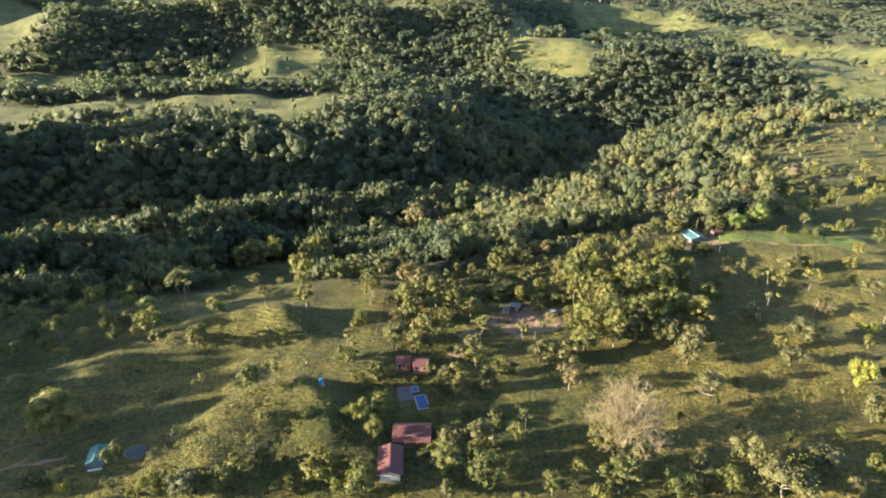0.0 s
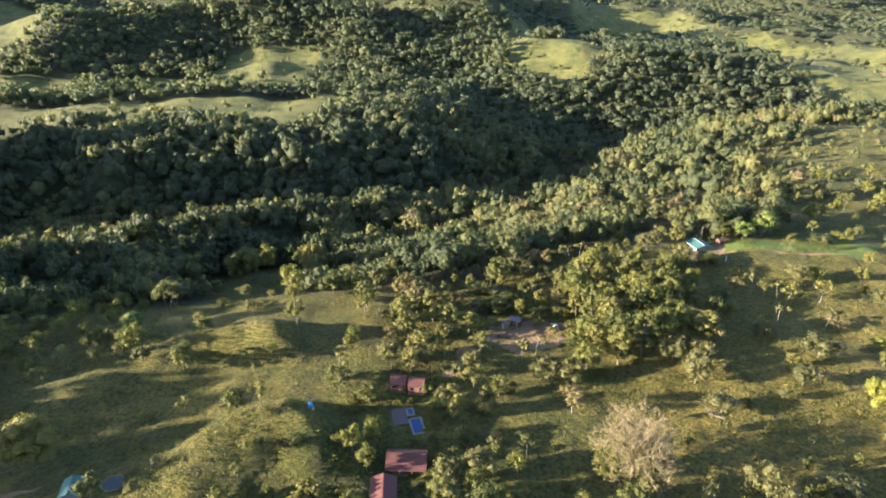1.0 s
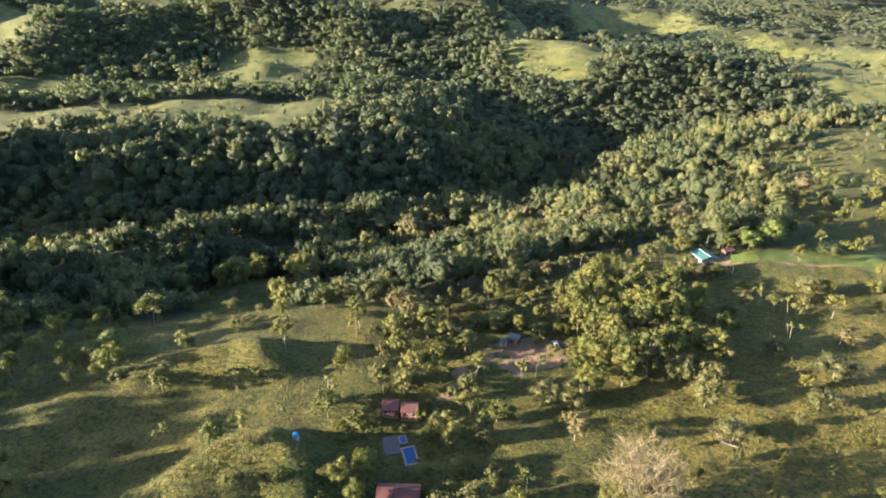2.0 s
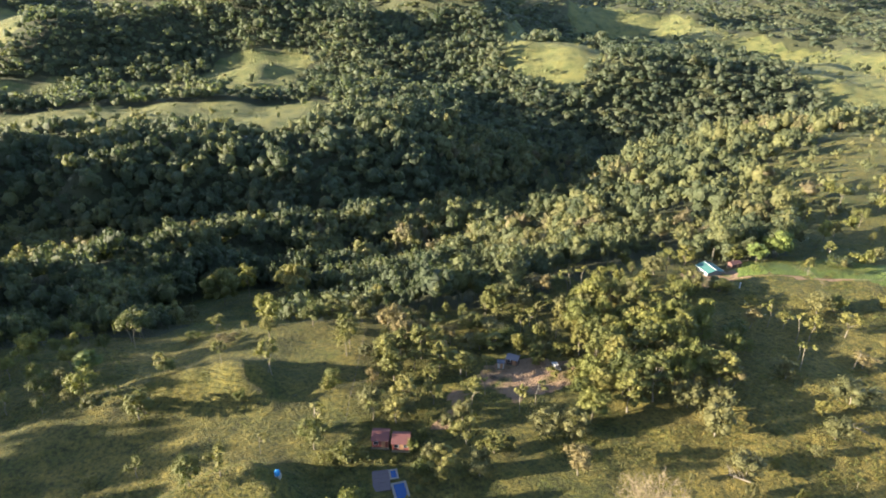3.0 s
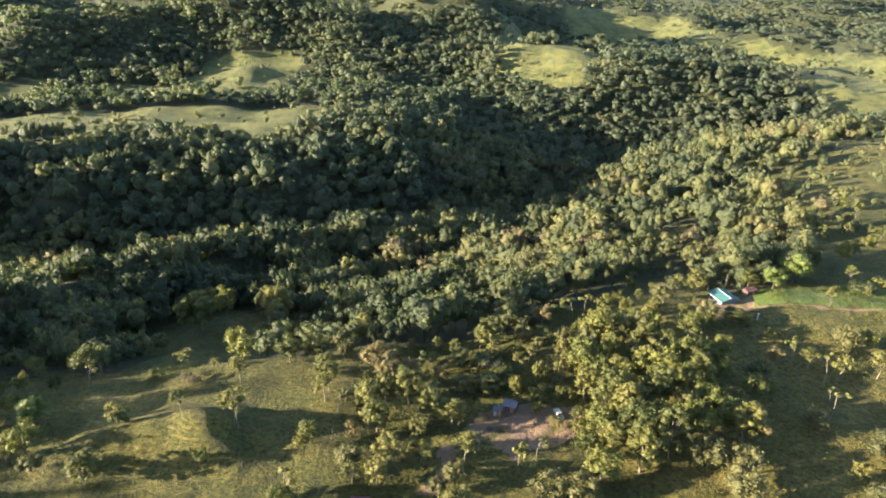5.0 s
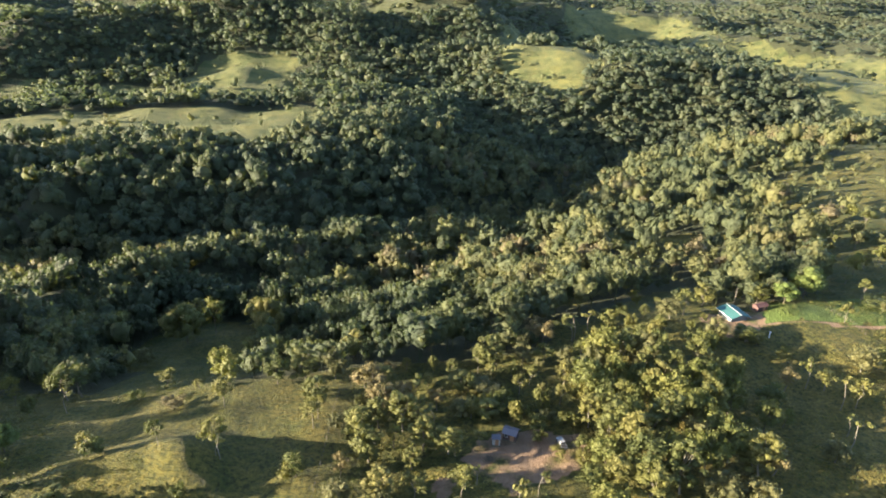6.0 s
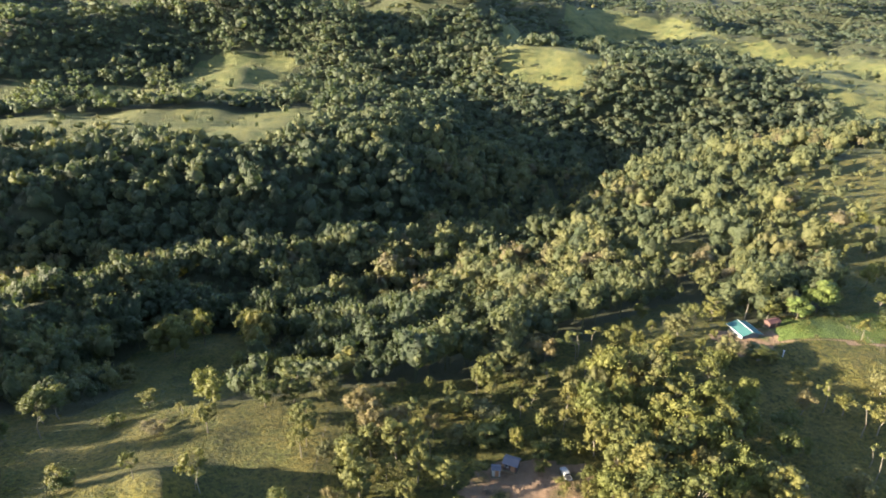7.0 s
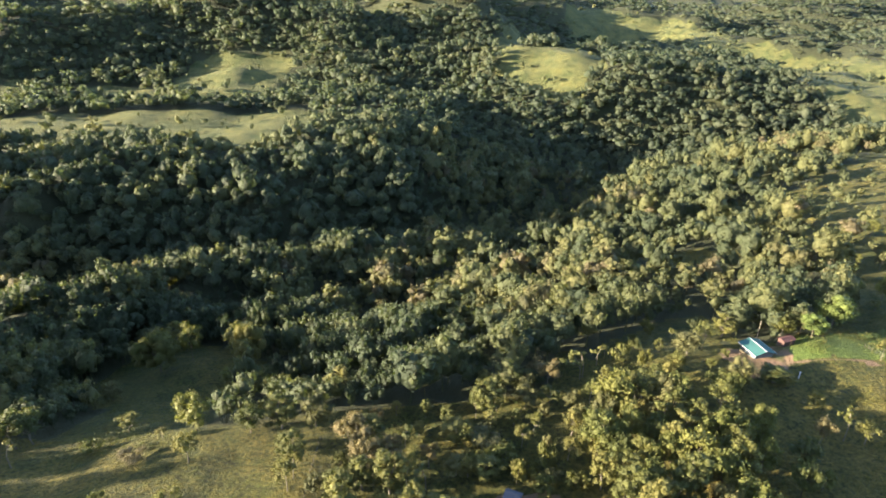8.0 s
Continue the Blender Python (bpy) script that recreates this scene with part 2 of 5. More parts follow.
def spur(x, y):
    """Rise of the tank hill: steep to the north and east, long to the south."""
    best, rise, south = np.full(x.shape, 1e9), np.zeros(x.shape), np.zeros(x.shape)
    for k in range(len(SPUR) - 1):
        (ax, ay, ah), (bx, by, bh) = SPUR[k], SPUR[k + 1]
        dx, dy = bx - ax, by - ay
        f = ((x - ax) * dx + (y - ay) * dy) / (dx * dx + dy * dy)
        c = np.clip(f, 0, 1)
        px, py = x - ax - c * dx, y - ay - c * dy
        reach = np.where(dx * py - dy * px > 0, 9.0, 21.0)
        east = np.clip(px / (np.hypot(px, py) + 1e-6), 0, 1) * (k == len(SPUR) - 2) * (f > 1)
        d = np.hypot(px, py) / (reach + (9.5 - reach) * east)
        nearer = d < best
        rise = np.where(nearer, (ah + (bh - ah) * c), rise)
        south = np.where(nearer, reach > 15, south)
        best = np.minimum(best, d)
    lean = x + 0.55 * (y - 130)
    ribs = south * (np.sin(lean / 0.55 + 3 * value_noise(x / 11, y / 11)) + 1.6 * np.sin(lean / 2.3 + 2 * value_noise(x / 16 + 5, y / 16))) * np.exp(-((best - 0.7) / 0.42) ** 2)
    f = np.clip((-10 + 0.8 * (120 - y) - x) / 20, 0, 1)
    return rise * (np.exp(-best**2) + 0.020 * ribs) * f * f * (3 - 2 * f)


def land(x, y):
    """Height of the bare ground."""
    x, y = np.asarray(x, float), np.asarray(y, float)
    shift = 14 * value_noise(x / 130 + 5, y / 130) * np.clip((y - 210) / 120, 0, 1)
    k = np.clip((y - shift + 400) / 5, 0, len(STEP) - 1.001)
    j, f = k.astype(int), k - k.astype(int)
    i = np.clip(np.searchsorted(SECTION_X, x) - 1, 0, len(SECTION_X) - 2)
    u = np.clip((x - SECTION_X[i]) / (SECTION_X[i + 1] - SECTION_X[i]), 0, 1)
    u = 0.5 * u + 0.5 * u * u * (3 - 2 * u)
    za = SECTION_Z[i, j] * (1 - f) + SECTION_Z[i, j + 1] * f
    zb = SECTION_Z[i + 1, j] * (1 - f) + SECTION_Z[i + 1, j + 1] * f
    z = za + (zb - za) * u
    for kx, ky, h, a, b, turn in KNOLLS:
        c, s = math.cos(radians(turn)), math.sin(radians(turn))
        p, q = (x - kx) * c + (y - ky) * s, (y - ky) * c - (x - kx) * s
        z = z + h * np.exp(-((p / a) ** 2 + (q / b) ** 2))
    z = z + spur(x, y)
    near = np.clip((y - 40) / 60, 0, 1)
    far = np.clip((y - 230) / 250, 0, 1)
    z = z + near * (1.15 * fbm(x / 34, y / 34, 3) + 0.34 * fbm(x / 9, y / 9, 2)) * (1 - 0.6 * far)
    z = z + far * (2.2 * fbm(x / 70, y / 70, 2)) + np.clip((y - 760) / 240, 0, 1) * 24 * fbm(x / 190, y / 190 + 3, 3)
    # Roughens the unseen shade hills, so that their cast shade has ragged edges.
    z = z + np.clip((-185 - x) / 30, 0, 1) * np.clip((y + 50) / 60, 0, 1) * np.clip((420 - y) / 60, 0, 1) * 5.0 * fbm(x / 17, y / 17, 3)
    z = z + np.clip((y - 560) / 120, 0, 1) * 3.6 * fbm(x / 48 + 2, y / 60, 2)
    calm = 1.0
    for kx, ky, r in OPEN_UPLANDS:
        calm = calm * (1 - np.exp(-(((x - kx) ** 2 + (y - ky) ** 2) / r**2)))
    z = z + np.clip((y - 720) / 120, 0, 1) * calm * 30 * fbm(x / 170 + 4, y / 210 + 8, 2)
    close = np.clip((y - 80) / 15, 0, 1) * np.clip((270 - y) / 40, 0, 1)
    z = z + close * (0.20 * fbm(x / 3.1, y / 3.1, 2) + 0.07 * np.sin(z * 6.5 + 5 * value_noise(x / 6, y / 6)))
    for px, py, reach, level in PADS:
        f = np.exp(-((np.hypot(x - px, y - py) / reach) ** 4))
        z = z + (level - z) * f
    return z


# ---- woodland and pasture ----
def inside(x, y, corners):
    """Whether places lie in a polygon."""
    x, y = np.asarray(x, float), np.asarray(y, float)
    hit = np.zeros(x.shape, bool)
    for (ax, ay), (bx, by) in zip(corners, corners[1:] + corners[:1]):
        if ay != by:
            hit ^= ((ay > y) != (by > y)) & (x < (bx - ax) * (y - ay) / (by - ay) + ax)
    return hit


# South edge of the closed woods, west to east. Its first points take in the unseen shade hills.
WOOD_EDGE = [(-900, 30), (-262, 30), (-236, 150), (-175, 196), (-150, 232), (-122, 232), (-108, 226), (-98, 242), (-74, 232), (-49, 231), (-12, 236), (12, 238),
             (56, 240), (90, 262), (122, 264), (136, 270), (160, 283), (172, 310), (190, 345), (212, 382), (285, 392), (330, 425), (1500, 420)]
PASTURES = []
PASTURES.append([(-560, 600), (-429, 642), (-353, 685), (-283, 690), (-185, 712), (-135, 725), (-108, 672), (-118, 580), (-150, 562), (-214, 572), (-271, 588), (-314, 562), (-359, 538), (-560, 500)])
PASTURES.append([(-330, 866), (-323, 927), (-306, 939), (-248, 942), (-223, 962), (-200, 940), (-185, 899), (-155, 815), (-205, 756), (-255, 746), (-300, 752)])
PASTURES.append([(-560, 800), (-525, 795), (-493, 808), (-462, 812), (-440, 750), (-462, 705), (-560, 690)])
PASTURES.append([(-425, 805), (-399, 838), (-351, 840), (-301, 785), (-310, 735), (-386, 730), (-430, 745)])
PASTURES.append([(-557, 850), (-568, 901), (-640, 1030), (-800, 1040), (-800, 880), (-580, 815)])
PASTURES.append([(75, 900), (107, 925), (119, 945), (176, 975), (241, 1030), (215, 875), (180, 832), (136, 822), (98, 842)])
PASTURES.append([(66, 950), (86, 1046), (99, 1108), (144, 1299), (140, 1121), (116, 940), (95, 905)])
PASTURES.append([(255, 1340), (263, 1457), (340, 1900), (389, 1814), (396, 1489), (499, 1501), (528, 1404), (560, 1308), (610, 1204), (700, 1131), (720, 986), (560, 740), (494, 722), (455, 765), (450, 860), (515, 1150), (476, 1200), (415, 1400), (395, 1360), (300, 1330)])
PASTURES.append([(478, 790), (488, 940), (610, 935), (540, 796)])
PASTURES.append([(332, 522), (345, 560), (480, 690), (560, 640), (400, 505)])
PASTURES.append([(206, 410), (218, 480), (268, 492), (250, 412)])
PASTURES.append([(-122, 262), (-132, 290), (-126, 312), (-110, 326), (-90, 324), (-66, 304), (-62, 288), (-75, 262), (-98, 250)])
PASTURES.append([(-106, 222), (-106, 264), (-62, 264), (-66, 224)])
PASTURES.append([(80, 404), (102, 424), (122, 424), (126, 400), (115, 387), (92, 388)])
PASTURES.append([(163, 428), (202, 470), (214, 455), (199, 430), (163, 402)])
PASTURES.append([(268, 500), (376, 590), (336, 515), (268, 465)])
PASTURES.append([(205, 385), (211, 430), (237, 446), (285, 440), (250, 380)])
PASTURES.append([(200, 398), (218, 462), (258, 496), (330, 512), (425, 500), (425, 418), (285, 380)])
PASTURES.append([(295, 684), (303, 718), (365, 745), (340, 694)])
PASTURES.append([(56, 236), (62, 268), (80, 282), (104, 274), (100, 250), (80, 238)])
PASTURES.append([(-130, 690), (-70, 740), (-20, 735), (-60, 700)])
LAWN_PLOT = [(112, 249), (131, 249), (150, 247), (178, 240), (192, 262), (178, 276), (150, 272), (125, 264)]
SOIL = [[(10, 188), (20, 197), (34, 198), (44, 193), (42, 183), (24, 173), (12, 180)],
        [(96, 256), (110, 262), (122, 257), (115, 244), (101, 240)],
        [(114, 248.5), (131, 248.5), (150, 246), (175, 247), (175, 245), (150, 243.5), (131, 246), (114, 246)],
        [(-112.7, 114.6), (-104.0, 116.3), (-95.6, 118.3), (-91.6, 115.7), (-102.0, 113.9), (-111.3, 112.6)],
        [(-1, 160), (3, 160), (8, 178), (4, 180)]]


def wooded(x, y, wobble=True):
    x, y = np.asarray(x, float), np.asarray(y, float)
    if wobble:
        x, y = x + 5 * value_noise(x / 17, y / 17) * np.clip(y / 400, 0.4, 2), y + 5 * value_noise(x / 17 + 40, y / 17) * np.clip(y / 400, 0.4, 2)
    ex, ey = np.array(WOOD_EDGE, float).T
    wood = y > np.interp(x, ex, ey)
    for corners in PASTURES:
        wood &= ~inside(x, y, corners)
    return wood & ~((fbm(x / 26 + 7, y / 26, 2) > np.where(x > 140, 0.26, 0.46)) & (x > 25) & (y < 680))


def axis(fine_lo, fine_hi, step, lo, hi, grow=1.035, most=15.0, middle=1300.0):
    """Lines of a grid: even in the middle, wider and wider apart outside."""
    mid, up, down = list(np.arange(fine_lo, fine_hi, step)), [fine_hi], [fine_lo]
    for line, sign, end in ((up, 1, hi), (down, -1, lo)):
        s = step
        while sign * (end - line[-1]) > 0:
            s = min(s * grow, most) if abs(line[-1]) < middle else s * 1.12
            line.append(line[-1] + sign * s)
    return np.array(down[:0:-1] + mid + up)


def sheet(name, x, y, z):
    """A mesh over the grid of the lines x and y."""
    nx, ny = len(x), len(y)
    gx, gy = np.meshgrid(x, y)
    mesh = bpy.data.meshes.new(name)
    k = np.arange(nx * ny).reshape(ny, nx)
    faces = np.stack([k[:-1, :-1], k[:-1, 1:], k[1:, 1:], k[1:, :-1]], -1).reshape(-1, 4)
    fill(mesh, np.stack([gx, gy, z], -1).reshape(-1, 3), faces, True)
    return mesh


def fill(mesh, verts, quads, smooth=False):
    """Puts arrays of places and four-cornered faces into a mesh."""
    verts, quads = np.asarray(verts, np.float32), np.asarray(quads, np.int32)
    mesh.vertices.add(len(verts))
    mesh.vertices.foreach_set("co", verts.ravel())
    mesh.loops.add(quads.size)
    mesh.loops.foreach_set("vertex_index", quads.ravel())
    mesh.polygons.add(len(quads))
    mesh.polygons.foreach_set("loop_start", np.arange(0, quads.size, 4, dtype=np.int32))
    if smooth:
        mesh.polygons.foreach_set("use_smooth", np.ones(len(quads), bool))
    mesh.update(calc_edges=True)


def ground_material():
    m, nodes, links, shader = material("pasture", 0.95)
    where = nodes.new("ShaderNodeNewGeometry").outputs["Position"]
    broad, patch = noise_node(nodes, links, 0.018, 4, 0.6, where), noise_node(nodes, links, 0.16, 5, 0.65, where)
    tuft, blade = noise_node(nodes, links, 0.85, 4, 0.7, where), noise_node(nodes, links, 3.5, 3, 0.7, where)
    lush, dry = (0.036, 0.046, 0.007), (0.104, 0.090, 0.018)
    r1 = ramp(nodes, [(0.40, (0, 0, 0)), (0.60, (1, 1, 1))])
    links.new(mix_node(nodes, links, 0.5, broad.outputs[0], patch.outputs[0]), r1.inputs[0])
    grass = mix_node(nodes, links, r1.outputs[0], lush, dry)
    parched = nodes.new("ShaderNodeAttribute")
    parched.attribute_name = "parched"
    thin = nodes.new("ShaderNodeMath")
    thin.operation = "MULTIPLY"
    links.new(parched.outputs["Fac"], thin.inputs[0])
    links.new(patch.outputs[0], thin.inputs[1])
    grass = mix_node(nodes, links, thin.outputs[0], grass, (0.155, 0.122, 0.030))
    r2 = ramp(nodes, [(0.36, (0.36, 0.44, 0.38)), (0.50, (0.97, 0.97, 0.97)), (0.66, (1.46, 1.38, 1.18))])
    links.new(tuft.outputs[0], r2.inputs[0])
    grass = mix_node(nodes, links, 1.0, grass, r2.outputs[0], "MULTIPLY")
    r3 = ramp(nodes, [(0.3, (0.7, 0.72, 0.7)), (0.7, (1.25, 1.22, 1.2))])
    links.new(blade.outputs[0], r3.inputs[0])
    grass = mix_node(nodes, links, 1.0, grass, r3.outputs[0], "MULTIPLY")
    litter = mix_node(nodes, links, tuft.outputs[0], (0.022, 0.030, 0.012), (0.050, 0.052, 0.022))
    earth = mix_node(nodes, links, tuft.outputs[0], (0.145, 0.092, 0.056), (0.250, 0.168, 0.106))
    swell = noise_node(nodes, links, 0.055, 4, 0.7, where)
    # Far grass paler and greyer, with distance haze painted into its colour.
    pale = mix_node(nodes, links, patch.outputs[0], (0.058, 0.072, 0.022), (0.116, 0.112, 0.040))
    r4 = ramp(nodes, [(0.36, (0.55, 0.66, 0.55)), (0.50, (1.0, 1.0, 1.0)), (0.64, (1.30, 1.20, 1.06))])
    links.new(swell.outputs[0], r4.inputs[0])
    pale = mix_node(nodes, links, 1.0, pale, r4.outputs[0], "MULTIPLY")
    mown = mix_node(nodes, links, tuft.outputs[0], (0.060, 0.094, 0.014), (0.105, 0.140, 0.024))
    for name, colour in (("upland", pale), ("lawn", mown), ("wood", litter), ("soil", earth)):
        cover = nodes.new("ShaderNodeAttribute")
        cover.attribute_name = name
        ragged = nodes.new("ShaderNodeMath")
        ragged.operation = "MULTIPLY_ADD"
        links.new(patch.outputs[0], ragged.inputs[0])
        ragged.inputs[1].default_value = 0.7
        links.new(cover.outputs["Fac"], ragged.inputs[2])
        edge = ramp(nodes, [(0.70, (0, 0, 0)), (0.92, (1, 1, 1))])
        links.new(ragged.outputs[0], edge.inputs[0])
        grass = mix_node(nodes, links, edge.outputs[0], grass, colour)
    links.new(grass, shader.inputs["Base Color"])
    both = nodes.new("ShaderNodeMath")
    both.operation = "MULTIPLY_ADD"
    links.new(tuft.outputs[0], both.inputs[0])
    both.inputs[1].default_value = 2.0
    links.new(blade.outputs[0], both.inputs[2])
    split = nodes.new("ShaderNodeSeparateXYZ")
    links.new(where, split.inputs[0])
    step = nodes.new("ShaderNodeMath")
    step.operation = "MULTIPLY_ADD"
    links.new(split.outputs[2], step.inputs[0])
    step.inputs[1].default_value = 7.5
    sway = nodes.new("ShaderNodeMath")
    sway.operation = "MULTIPLY"
    links.new(patch.outputs[0], sway.inputs[0])
    sway.inputs[1].default_value = 14.0
    links.new(sway.outputs[0], step.inputs[2])
    tread = nodes.new("ShaderNodeMath")
    tread.operation = "SINE"
    links.new(step.outputs[0], tread.inputs[0])
    steps = nodes.new("ShaderNodeMath")
    steps.operation = "MULTIPLY_ADD"
    links.new(tread.outputs[0], steps.inputs[0])
    steps.inputs[1].default_value = 0.18
    links.new(both.outputs[0], steps.inputs[2])
    links.new(bump_node(nodes, links, steps.outputs[0], 1.0, 1.25), shader.inputs["Normal"])
    return m


GX = axis(-135, 150, 1.45, -4500, 4500, 1.042)
GY = axis(96, 235, 1.45, -600, 4950, 1.042)
gx, gy = np.meshgrid(GX, GY)
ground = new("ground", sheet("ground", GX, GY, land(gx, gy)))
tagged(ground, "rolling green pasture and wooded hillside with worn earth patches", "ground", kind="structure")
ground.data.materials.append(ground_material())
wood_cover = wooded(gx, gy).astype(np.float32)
soil_cover = np.zeros(gx.shape, np.float32)
wx, wy = gx + 2.2 * value_noise(gx / 4.5, gy / 4.5), gy + 2.2 * value_noise(gx / 4.5 + 9, gy / 4.5)
for corners in SOIL:
    soil_cover[inside(wx, wy, corners) if len(corners) != 8 else inside(gx, gy, corners)] = 1
soil_cover *= 0.55 + 0.25 * fbm(gx / 5, gy / 5, 2)
lawn_cover = inside(wx, wy, LAWN_PLOT).astype(np.float32)
# upland: how strongly the painted haze tone covers the far pastures.
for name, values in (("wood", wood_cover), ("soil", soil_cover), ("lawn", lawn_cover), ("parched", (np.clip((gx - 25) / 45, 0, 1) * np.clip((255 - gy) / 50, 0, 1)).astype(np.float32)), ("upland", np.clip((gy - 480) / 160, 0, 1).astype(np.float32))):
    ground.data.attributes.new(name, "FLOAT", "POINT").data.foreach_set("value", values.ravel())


# ---- trees ----
def part(name, mesh, mat, parent, label=""):
    """Links a mesh as one object under a thing or a part."""
    ob = new(name, mesh)
    if mat and not mesh.materials:
        mesh.materials.append(mat)
    ob.parent = parent
    return tagged(ob, label)


def thing(name, label, category, at=(0, 0, 0), turn=0.0, group="", kind=""):
    ob = new(name)
    ob.empty_display_size = 0.5
    ob.matrix_world = pose(*at, 0, 0, turn)
    return tagged(ob, label, category, group, kind)


def leaf_quads(rng, centres, outward, size, loose=0.32):
    """Four-cornered sprays of leaves round centres, turned more or less outward."""
    n = len(centres)
    normal = outward / (np.linalg.norm(outward, axis=1, keepdims=True) + 1e-6) + loose * rng.normal(size=(n, 3))
    normal /= np.linalg.norm(normal, axis=1, keepdims=True) + 1e-6
    side = np.cross(normal, rng.normal(size=(n, 3)))
    side /= np.linalg.norm(side, axis=1, keepdims=True) + 1e-6
    up = np.cross(normal, side)
    s = size * rng.uniform(0.6, 1.35, (n, 1))
    a, b = side * s, up * s * rng.uniform(0.55, 1.0, (n, 1))
    sag = normal * s * -0.15
    corners = np.stack([centres - a, centres - 0.7 * b + sag, centres + a, centres + b + sag], 1)
    return corners.reshape(-1, 3), np.arange(4 * n).reshape(n, 4)


def lump(rng, mid, radius, sides=7, flat=0.85, bands=4):
    """An uneven rounded clump of foliage, open below."""
    zs = np.array({4: [-0.62, -0.1, 0.45, 0.82, 1.0], 3: [-0.5, 0.15, 0.75, 1.0], 2: [-0.4, 0.35, 1.0]}[bands])
    rs = np.array({4: [0.62, 1.0, 0.88, 0.50, 0.08], 3: [0.75, 1.0, 0.62, 0.08], 2: [0.85, 0.95, 0.1]}[bands])
    a = (np.arange(sides) + 0.5 * (np.arange(bands + 1) % 2)[:, None] + rng.uniform(-0.25, 0.25, (bands + 1, sides))) / sides * 2 * np.pi
    r = radius * rs[:, None] * rng.uniform(0.62, 1.3, (bands + 1, sides))
    z = radius * flat * (zs[:, None] + rng.uniform(-0.12, 0.12, (bands + 1, sides)))
    verts = np.stack([np.cos(a) * r, np.sin(a) * r, z], -1).reshape(-1, 3) + mid
    k = np.arange((bands + 1) * sides).reshape(bands + 1, sides)
    nxt = np.roll(k, -1, 1)
    return verts, np.stack([k[:-1], nxt[:-1], nxt[1:], k[1:]], -1).reshape(-1, 4)


def tube(path, radii, sides=6):
    """Places and faces of a tapered round stem along a path."""
    path, verts, quads = np.array(path, float), [], []
    for k, (p, r) in enumerate(zip(path, radii)):
        d = path[min(k + 1, len(path) - 1)] - path[max(k - 1, 0)]
        d /= np.linalg.norm(d) + 1e-6
        u = np.cross(d, (0.3, 0.9, 0.1) if abs(d[2]) > 0.5 else (0, 0, 1))
        u /= np.linalg.norm(u)
        v = np.cross(d, u)
        angle = np.arange(sides) / sides * 2 * np.pi
        verts += list(p + r * (np.cos(angle)[:, None] * u + np.sin(angle)[:, None] * v))
        if k:
            for s in range(sides):
                a, b = (k - 1) * sides + s, (k - 1) * sides + (s + 1) % sides
                quads.append((a, b, b + sides, a + sides))
    return np.array(verts), np.array(quads)


def join(pieces):
    verts, quads, at = [], [], 0
    for v, q in pieces:
        verts.append(v)
        quads.append(np.asarray(q) + at)
        at += len(v)
    return np.concatenate(verts), np.concatenate(quads)


def mesh_of(name, pieces, smooth=False):
    mesh = bpy.data.meshes.new(name)
    fill(mesh, *join(pieces), smooth)
    return mesh


def clump_centres(rng, n, height, width, low, flat):
    """Middles of the clumps of a crown: mostly on its upper and outer side, uneven."""
    out = []
    while len(out) < n:
        d = rng.normal(size=3)
        d /= np.linalg.norm(d)
        if d[2] < -0.75:
            continue
        r = rng.uniform(0.45, 1.0) ** 0.6
        mid, half = height * (1 + low) / 2, height * (1 - low) / 2
        bulge = 1 + 0.30 * math.sin(3 * math.atan2(d[1], d[0]) + 2 * height)
        out.append((d[0] * r * width / 2 * 0.72 * bulge, d[1] * r * width / 2 * 0.72, mid + d[2] * r * half * 0.78 * flat))
    return np.array(out)


def tree_meshes(seed, height, width, low=0.3, clumps=18, leaves=76, size=0.23, flat=1.0, stem=0.22, lean=0.6, ball=0.19, core=0.64):
    """Trunk with limbs, and crown, of a broadleaved tree."""
    rng = np.random.RandomState(seed)
    mids = clump_centres(rng, clumps, height, width, low, flat)
    top = np.array([rng.normal() * lean, rng.normal() * lean, height * (0.45 + 0.3 * low)])
    bend = np.array([rng.normal() * lean * 0.4, rng.normal() * lean * 0.4, top[2] * 0.5])
    wood = [tube([(0, 0, -0.8), (0, 0, 0.4), bend, top], [stem * 1.1, stem * 0.8, stem * 0.62, stem * 0.45])]
    for mid in mids[:7]:
        base = bend + (top - bend) * rng.uniform(0.3, 1.0)
        wood.append(tube([base, (base + mid) / 2 + (0, 0, -0.2), mid], [stem * 0.45, stem * 0.3, stem * 0.1], 5))
    sprays = []
    for mid in mids:
        radius = width * ball * rng.uniform(0.7, 1.2)
        sprays.append(lump(rng, mid, radius * core, 5, 0.85, 2))
        d = rng.normal(size=(leaves, 3))
        d /= np.linalg.norm(d, axis=1, keepdims=True)
        d[:, 2] = np.where(d[:, 2] < -0.4, -d[:, 2], d[:, 2])
        r = radius * rng.uniform(0.5, 1.2, (leaves, 1))
        sprays.append(leaf_quads(rng, mid + d * r * (1, 1, 0.8), d + (0, 0, 0.35), size, 0.95))
    return mesh_of("trunk", wood, True), mesh_of("crown", sprays)


